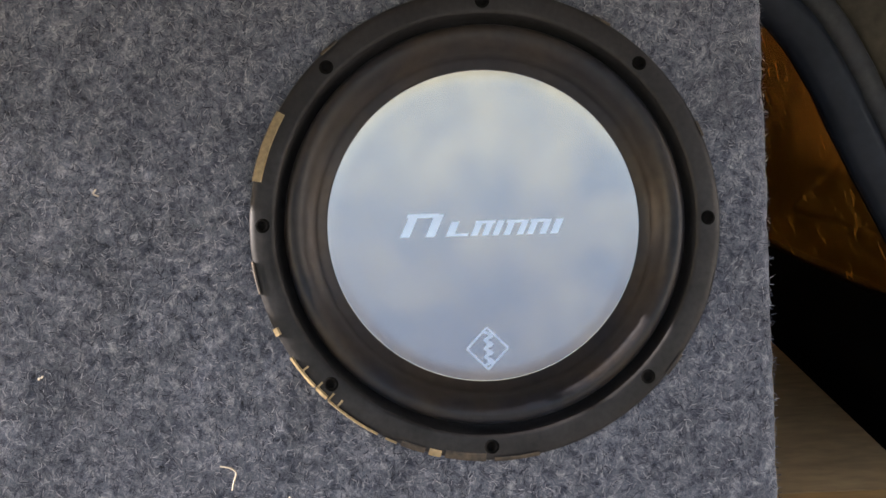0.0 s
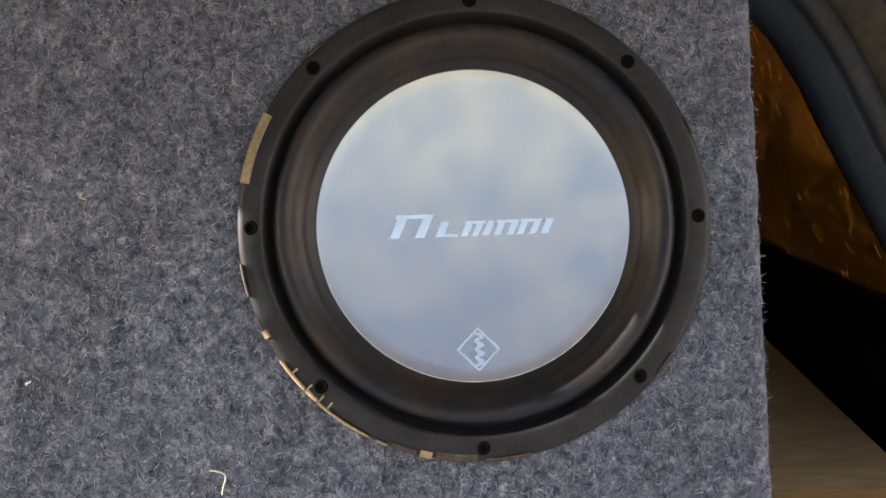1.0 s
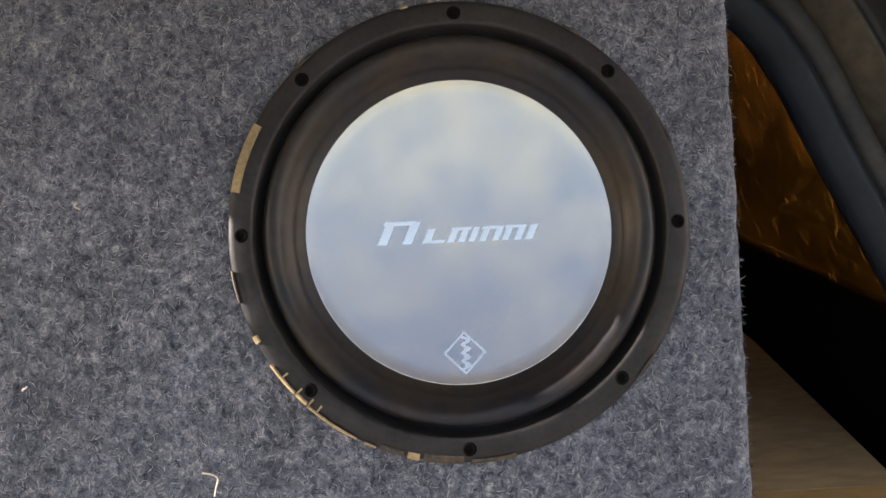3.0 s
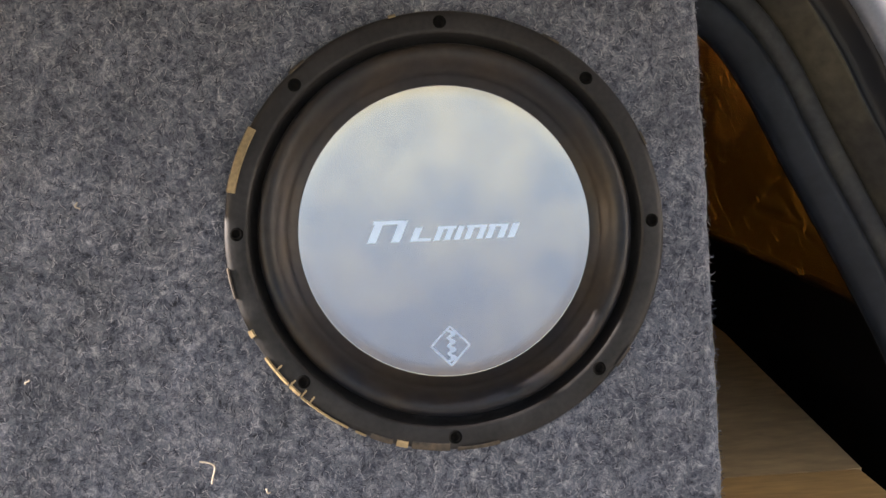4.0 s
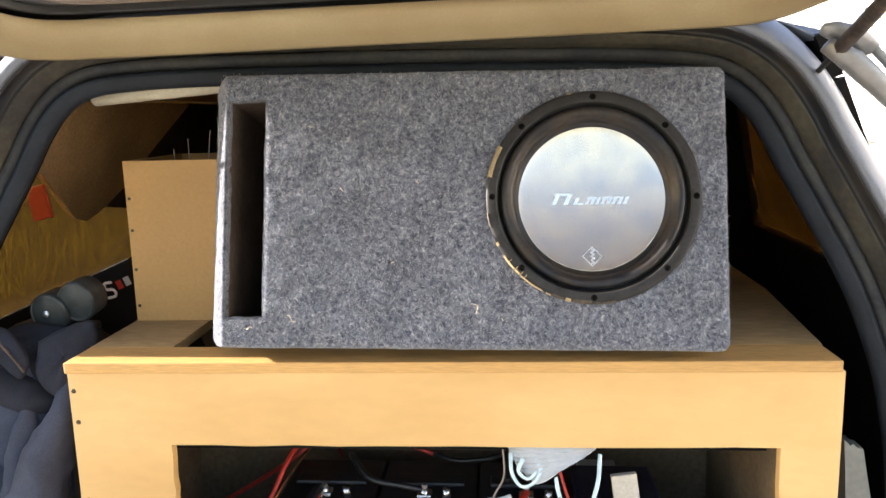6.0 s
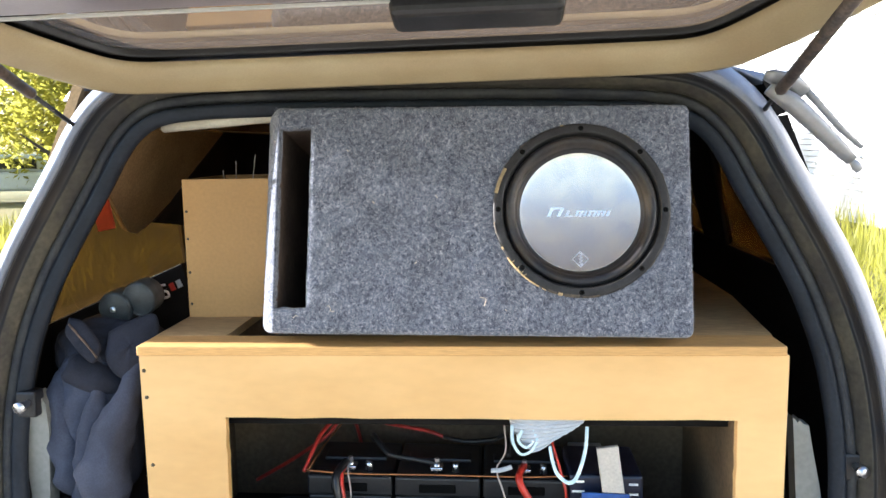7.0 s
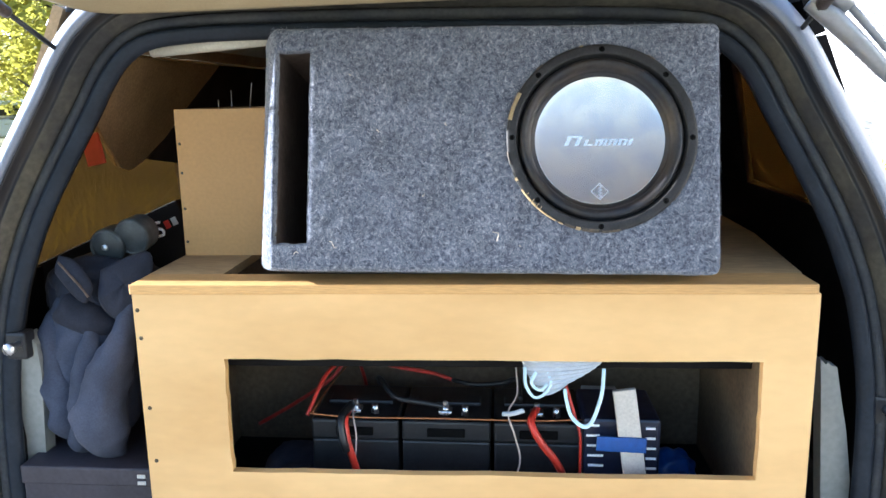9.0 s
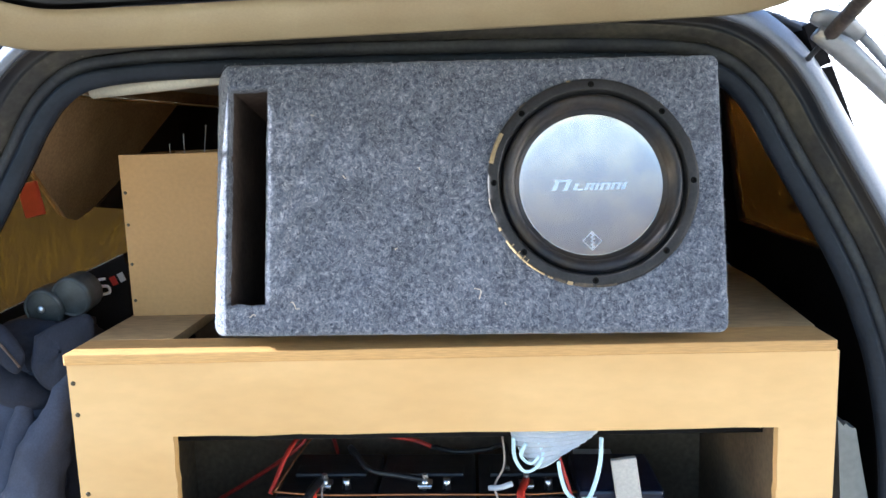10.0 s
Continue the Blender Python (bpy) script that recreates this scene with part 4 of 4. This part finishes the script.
for i in range(17):
    f = i / 16
    h = 0.030 * (1 - f) - 0.034 * f
    wd = 0.076 * (1 - f * f * 0.72)
    rows.append([(wd * math.cos(a) - 0.012 * f, -0.006 + 0.030 * math.sin(a) * (1 - f * 0.5) - 0.010 * f + (0.0032 if i % 2 else -0.0020), h + 0.014 * f * math.cos(a)) for a in [math.pi * k / 20 + math.pi for k in range(21)]])
solid(part("cup", loft(rows), WHITE_CLOTH, mask, "ribbed white mask cup"), 0.0015)
for pts in ([(-0.072, -0.02, 0.005), (-0.070, -0.03, -0.025), (-0.055, -0.03, -0.048), (-0.036, -0.03, -0.042), (-0.024, -0.03, -0.020), (-0.030, -0.028, 0.0)], [(-0.052, -0.03, 0.0), (-0.06, -0.032, -0.02), (-0.045, -0.032, -0.034), (-0.03, -0.03, -0.022)], [(0.070, -0.02, 0.005), (0.066, -0.03, -0.04), (0.052, -0.03, -0.090), (0.036, -0.03, -0.103), (0.014, -0.03, -0.085), (0.004, -0.03, -0.055), (0.0, -0.028, -0.032)]):
    part("strap", tube(smooth_line(pts, 6), 0.0042, 8, flat=0.4), STRAP, mask, "pale blue-white elastic strap", True)

fuse = thing("fuse_block", "dark blue amplifier with rows of white terminal labels", "amplifier", pose(-0.004, 0.135, 0.6045))
part("case", box(0, 0.148, 0, 0.16, 0, 0.215, 0.006), BLUE_BODY, fuse)
for k in range(7):
    z = 0.075 + 0.0208 * k
    part("terminal_label", box(0.004 + 0.0015 * (6 - k), 0.036 + 0.001 * (6 - k) - (0.006 if k > 4 else 0), -0.0022, 0.0, z, z + 0.0042), WHITE_MARK, fuse)
    part("terminal_label", box(0.122 - 0.0005 * k, 0.144 - 0.0012 * k, -0.0022, 0.0, z - 0.004, z + 0.0002), WHITE_MARK, fuse)
card = thing("terminal_cover", "small grey and green plastic cover behind the amplifier", "cover", pose(0.012, 0.30, 0.6045))
part("base", box(0, 0.075, 0, 0.05, 0, 0.20, 0.003), STICK, card)
part("stripe", box(0.0, 0.05, -0.002, 0.0, 0.185, 0.199), mat("green_print", (0.16, 0.34, 0.08), 0.5, vary=0.1), card, "green printed stripe")
batten = tagged(part("wood_batten", box(-0.0215, 0.0215, -0.006, 0.006, 0, 0.285, 0.002), STICK, None, "", False, pose(0.110, 0.112, 0.6045, -2, -8.5, 0)), "pale bare wooden batten leaning on the amplifier", "batten")
tagged(part("tape_strip", box(-0.047, 0.047, -0.0025, 0.0025, -0.0145, 0.0145, 0.001), BLUE_TAPE, None, "", False, pose(0.065, 0.1085, 0.780, -4, 1.5, 0)), "shiny blue tape strapped over the batten", "tape")
bag = bmesh.new()
bmesh.ops.create_icosphere(bag, subdivisions=4, radius=1.0)
for v in bag.verts:
    k = 1 + 0.18 * noise.noise(v.co * 2.2) + 0.08 * noise.noise(v.co * 6)
    v.co = Vector((v.co.x * 0.055 * k, v.co.y * 0.04 * k, max(-0.032, v.co.z * 0.045 * k)))
tagged(part("blue_cloth", bag, BLUE_TAPE, None, "", True, pose(0.20, 0.30, 0.6365)), "crumpled blue cloth bundle under the platform", "cloth")

# ---- things between the platform and the side of the car ----
carton = thing("black_carton", "closed black carton standing on the load floor", "carton", pose(-1.105, 0.055, 0.6005))
part("body", box(0, 0.262, 0.01, 0.24, 0, 0.108, 0.003), CARD, carton)
part("lid", box(-0.003, 0.265, 0.006, 0.244, 0.0865, 0.125, 0.004), CARD, carton)
for k in range(2):
    part("label_bar", box(0.236, 0.252, 0.0035, 0.0055, 0.093 + 0.014 * k, 0.100 + 0.014 * k), WHITE_PANEL, carton, "pale printed bar")


def folded(name, label, centre, size, seed, material, squash=0.5, folds=5.0, depth=0.16):
    """A heap of cloth: a soft lump creased along slanting folds."""
    bm = bmesh.new()
    bmesh.ops.create_icosphere(bm, subdivisions=5, radius=1.0)
    for v in bm.verts:
        q = v.co.copy()
        w = q.x * 0.8 + q.z * squash + 0.5 * noise.noise(q * 1.3 + Vector((seed, 0, 0)))
        crease = abs(math.sin(w * folds + seed))
        k = 1 + depth * (crease ** 0.6 - 0.6) + 0.10 * noise.noise(q * 3 + Vector((0, seed, 0))) + 0.03 * noise.noise(q * 9)
        e = [math.copysign(abs(c) ** 0.75, c) for c in q]
        v.co = Vector((e[0] * size[0], e[1] * size[1], e[2] * size[2])) * k
    return tagged(part(name, bm, material, None, "", True, pose(*centre)), label, "cloth")


def soft_tube(points, radii, seed, sides=28, amount=0.16):
    """A fat roll of cloth with creases along and across it."""
    line = smooth_line(points, 9)
    n = len(line)
    rad = [radii[min(int(i / n * (len(radii) - 1)), len(radii) - 2)] * (1 - (i / n * (len(radii) - 1)) % 1) + radii[min(int(i / n * (len(radii) - 1)) + 1, len(radii) - 1)] * ((i / n * (len(radii) - 1)) % 1) for i in range(n)]
    bm = tube(line, rad, sides)
    for v in bm.verts:
        d = noise.noise(v.co * 14 + Vector((seed, 0, 0))) * amount * 0.16 + noise.noise(v.co * 38 + Vector((0, seed, 0))) * amount * 0.05
        v.co += Vector((d, d * 0.6, -d * 0.5))
    bmesh.ops.recalc_face_normals(bm, faces=bm.faces)
    return bm


fleece = thing("fleece_blanket", "grey-blue fleece blanket stuffed beside the platform", "blanket", pose(0, 0, 0))
def untag(ob, parent):
    ob.parent = parent
    for key in ("label", "category"):
        del ob[key]


untag(folded("back_fold", "x", (-1.010, 0.20, 0.885), (0.088, 0.070, 0.160), 1.2, FLEECE, 0.35, 2.2, 0.12), fleece)
part("front_fold", soft_tube([(-0.880, 0.17, 1.075), (-0.893, 0.145, 1.02), (-0.918, 0.118, 0.935), (-0.945, 0.105, 0.85), (-0.955, 0.108, 0.79), (-0.952, 0.135, 0.757), (-0.950, 0.175, 0.750)], [0.008, 0.017, 0.034, 0.050, 0.053, 0.040, 0.014], 2.0, 36, 0.10), FLEECE, fleece, smooth=True)
part("tucked_fold", soft_tube([(-0.965, 0.165, 1.03), (-0.972, 0.135, 0.965), (-0.985, 0.122, 0.89), (-1.005, 0.12, 0.81), (-1.010, 0.13, 0.755), (-0.995, 0.15, 0.735)], [0.006, 0.016, 0.024, 0.030, 0.030, 0.012], 5.0, 30, 0.10), FLEECE, fleece, smooth=True)
part("outer_fold", soft_tube([(-1.070, 0.18, 1.02), (-1.064, 0.155, 0.94), (-1.058, 0.14, 0.86), (-1.045, 0.14, 0.79), (-1.02, 0.15, 0.745)], [0.010, 0.028, 0.036, 0.034, 0.014], 8.0, 30, 0.10), FLEECE, fleece, smooth=True)
folded("floor_cloth", "dark blue-grey cloth crumpled on the floor under the platform", (-0.615, 0.27, 0.634), (0.060, 0.105, 0.030), 2.3, FLEECE, 0.4, 3.2, 0.22)
jacket = thing("dark_jacket", "dark crumpled jacket lying on the blanket", "jacket", pose(0, 0, 0))
untag(folded("jacket_body", "x", (-0.995, 0.25, 1.030), (0.105, 0.090, 0.080), 3.4, DARK_CLOTH, -0.6, 2.6, 0.16), jacket)


def flap(outline, y, lean, thick, seed):
    """A stiff flap of cloth: a rounded panel, slightly buckled."""
    pts = [(q.x, q.z) for q in smooth_line([(x, 0, z) for x, z in outline + outline[:1]], 4)][:-1]
    cx, cz = sum(p[0] for p in pts) / len(pts), sum(p[1] for p in pts) / len(pts)
    rows = []
    for side, shares in ((-1, (0.05, 0.35, 0.65, 0.90, 1.0)), (1, (0.97, 0.7, 0.35, 0.05))):
        for f in shares:
            rows.append([(cx + (x - cx) * f, y + lean * (z - cz) * f + side * thick * (1 - f ** 6) + 0.006 * noise.noise(Vector((x * 22, z * 22, seed + f))), cz + (z - cz) * f) for x, z in pts])
    return loft(rows, True)


part("front_flap", flap([(-0.955, 1.100), (-0.905, 1.125), (-0.855, 1.135), (-0.852, 1.085), (-0.880, 1.035), (-0.920, 1.005), (-0.958, 1.045)], 0.150, 0.25, 0.010, 1), DARK_CLOTH, jacket, smooth=True)
part("lapel", flap([(-1.035, 1.130), (-1.000, 1.120), (-0.965, 1.075), (-0.975, 1.040), (-1.010, 1.060), (-1.040, 1.095)], 0.140, 0.25, 0.009, 4), DARK_CLOTH, jacket, smooth=True)
part("sleeve", soft_tube([(-1.055, 0.19, 1.03), (-1.02, 0.165, 1.015), (-0.975, 0.155, 0.995), (-0.935, 0.16, 0.985)], [0.018, 0.036, 0.034, 0.014], 3.0), DARK_CLOTH, jacket, smooth=True)
part("lapel_binding", tube(smooth_line([(-1.030, 0.139, 1.118), (-1.008, 0.132, 1.098), (-0.985, 0.128, 1.074), (-0.970, 0.128, 1.052)], 6), 0.0045, 8, flat=0.5), LEATHER, jacket, "worn brown binding", True)
amp = thing("amplifier_box", "black amplifier carton leaning against the side window", "carton", pose(-1.045, 0.36, 1.040, 0, -24, 0))
part("case", box(-0.20, 0.22, 0.0, 0.14, -0.17, 0.09, 0.004), DARK_TRIM, amp)
part("edge_strip", box(-0.20, 0.22, -0.002, 0.0, 0.0880, 0.0895), WHITE_PANEL, amp, "pale scuffed top edge")
part("logo_stroke", tube(smooth_line([(0.165, -0.002, 0.060), (0.150, -0.002, 0.063), (0.147, -0.002, 0.052), (0.162, -0.002, 0.044), (0.160, -0.002, 0.032), (0.144, -0.002, 0.034)], 5), 0.003, 6), WHITE_MARK, amp, "white curved mark")
for k in range(2):
    part("logo_bar", box(0.172 + 0.018 * k, 0.184 + 0.018 * k, -0.002, 0.0, 0.040, 0.058), RED_CABLE if k == 0 else WHITE_PANEL, amp, "red and pale printed bar")
lamp = thing("fog_lamps", "pair of round black fog lamps on a dark bracket", "fog lamp", pose(-0.955, 0.235, 1.135))
for x, z, r in ((-0.022, -0.004, 0.036), (0.032, 0.018, 0.036)):
    part("housing", lathe([(r * 1.02, -0.04), (r * 1.08, 0.0), (r, 0.008), (r * 0.9, 0.006)], 28), GAUGE, lamp, smooth=True, m=pose(x, 0, z, 8, 0, -6))
    part("lens", lathe([(0.0, 0.009), (r * 0.5, 0.008), (r * 0.92, 0.004)], 28), GAUGE, lamp, "dusty grey lens", True, pose(x, 0, z, 8, 0, -6))
part("bracket", box(-0.065, 0.05, 0.01, 0.05, -0.05, -0.03, 0.006), BLACK, lamp)
part("bulb_cap", lathe([(0.0, 0.014), (0.006, 0.012), (0.008, 0.006)], 12), CHROME, lamp, m=pose(-0.024, 0, -0.004))
tag = tagged(part("warning_tag", box(-0.024, 0.024, -0.004, 0.004, -0.038, 0.032, 0.003), ORANGE, None, "", False, pose(-1.078, 0.40, 1.322, 0, -12, -12)), "orange-red plastic tag hanging by the side window", "tag")

# ---- outdoors ----
house = thing("house", "white clapboard house wall in full sun", "house", pose(5.4, 8.0, 0.0))
# Dark backing shows through the board gaps in place of lap shadows.
part("wall", box(0.06, 6, -15, 15, 0, 4.6), ROOF, house, "dark backing in the clapboard gaps, standing in for shadow lines")
bm = bmesh.new()
v = [bm.verts.new(q) for q in ((0.0, -15, 0), (0.0, 15, 0), (0.04, 15, 0.092), (0.04, -15, 0.092), (0.052, -15, 0.004), (0.052, 15, 0.004))]
bm.faces.new((v[0], v[1], v[2], v[3])), bm.faces.new((v[0], v[4], v[5], v[1]))
board = part("clapboard", bm, SIDING, house, m=pose(0, 0, 0.25))
for k in range(1, 43):
    c = new("clapboard", board.data)
    c.parent, c.matrix_basis = house, pose(0, 0, 0.25 + 0.10 * k)
part("roof", prism([(-0.5, 4.55), (6.6, 4.55), (3.05, 6.8)], -15.4, 15.4), ROOF, house)


def tree(x, y, height, spread, seed, count=5200):
    r = random.Random(seed)
    t = thing("tree", "sunlit broad-leaved tree with yellow-green leaves", "tree", pose(x, y, 0), "trees beside the drive")
    bm = tube([(0, 0, -0.1), (0.05, 0, height * 0.25), (-0.05, 0.1, height * 0.5), (0, 0, height * 0.85)], [0.2, 0.15, 0.1, 0.03], 9)
    tips = []
    for k in range(16):
        a, z = r.uniform(0, 6.28), height * r.uniform(0.15, 0.75)
        l = spread * r.uniform(0.5, 1.0) * (1.15 - z / height)
        tip = (math.cos(a) * l, math.sin(a) * l, z + l * r.uniform(0.1, 0.6))
        tube([(0, 0, z), (tip[0] * 0.5, tip[1] * 0.5, z + 0.2 * l), tip], [0.07, 0.045, 0.012], 5, bm)
        tips.append(tip)
    part("trunk", bm, BARK, t, smooth=True)
    verts, faces = [], []
    clumps = [(Vector(r.choice(tips)) * r.uniform(0.6, 1.1) + Vector((r.gauss(0, .35), r.gauss(0, .35), r.gauss(0, .35))) * spread * 0.5, r.uniform(0.2, 0.5) * spread * 0.6) for _ in range(34)]
    for _ in range(count):
        c, s = r.choice(clumps)
        d = Vector((r.gauss(0, 1), r.gauss(0, 1), r.gauss(0, 1))).normalized() * s * r.uniform(0.4, 1.0) ** 0.6
        q = c + d
        q.z = max(q.z, 0.25)
        e = Euler((r.uniform(-1, 1), r.uniform(-1, 1), r.uniform(0, 6.28))).to_matrix()
        l, w = r.uniform(0.07, 0.14), r.uniform(0.03, 0.06)
        i = len(verts)
        verts += [q + e @ Vector(u) for u in ((-l, 0, 0), (0, -w, 0.01), (l, 0, 0), (0, w, 0.01))]
        faces.append((i, i + 1, i + 2, i + 3))
    me = bpy.data.meshes.new("crown")
    me.from_pydata([tuple(q) for q in verts], [], faces)
    me.materials.append(LEAF)
    c = new("crown", me)
    c.parent = t
    return t


for k, (x, y, h, s) in enumerate(((-9.5, 9.5, 5.0, 2.3), (-12.5, 12.0, 6.5, 2.8), (-8.2, 13.5, 5.5, 2.5), (-3.6, 14.5, 5.0, 2.4), (-6.5, 17.0, 6.5, 3.0), (-11.0, 17.5, 7.5, 3.2), (-13.5, 21.0, 8.0, 3.4), (-8.5, 20.0, 8.0, 3.6), (-4.5, 11.5, 4.0, 1.9), (-18, 20, 9, 4.0), (-12, 23, 9, 4.0), (-5, 24, 9, 4))):
    tree(x, y, h, s, 10 + k)
van = thing("parked_car", "pale blue-white car parked by the trees", "car", pose(-13.2, 18.3, 0, 0, 0, 25))
part("body", box(-2.2, 2.2, -0.85, 0.85, 0.35, 0.85, 0.12, 3), VAN, van)
part("roof", box(-1.5, 1.2, -0.8, 0.8, 0.85, 1.28, 0.15, 3), VAN, van)
part("side_window", box(-1.3, -0.4, -0.815, -0.80, 0.92, 1.18, 0.01), BLACK, van)
part("side_window", box(-0.2, 1.0, -0.815, -0.80, 0.92, 1.18, 0.01), BLACK, van)
for x in (-1.4, 1.4):
    for y in (-0.80, 0.80):
        part("wheel", tube([(x, y - 0.1, 0.36), (x, y + 0.1, 0.36)], 0.34, 24), BLACK, van)
# tall dry grass by the drive
r = random.Random(5)
verts, faces = [], []
for _ in range(22000):
    side = r.random() < 0.40
    x, y = (r.uniform(-9, -4.1), r.uniform(-1, 12)) if side else (r.uniform(2.35, 5.3), r.uniform(0, 18))
    h, a = r.uniform(0.12, 0.45) * (1 if side else max(0.8, 0.75 * (x - 2.8))), r.uniform(0, 6.28)
    i = len(verts)
    w = 0.012
    verts += [(x - w * math.cos(a), y - w * math.sin(a), 0), (x + w * math.cos(a), y + w * math.sin(a), 0), (x + r.gauss(0, 0.1), y + r.gauss(0, 0.1), h)]
    faces.append((i, i + 1, i + 2))
me = bpy.data.meshes.new("tall_grass")
me.from_pydata(verts, [], faces)
me.materials.append(LEAF)
tagged(new("tall_grass", me), "tall yellow-green grass at the edge of the drive", "grass", kind="stuff")
# wheels and underside of the car
for s in (-1, 1):
    for y in (0.75, 3.2):
        part("wheel", tube([(CX + s * 0.70, y, 0.385), (CX + s * 0.92, y, 0.385)], 0.33, 28), BLACK, car)
part("chassis", box(CX - 0.72, CX + 0.72, 0.1, 3.6, 0.34, 0.559, 0.03), DARK_TRIM, car)
part("bumper", box(CX - 0.9, CX + 0.9, -0.06, 0.018, 0.36, 0.56, 0.03, 3), DARK_TRIM, car)
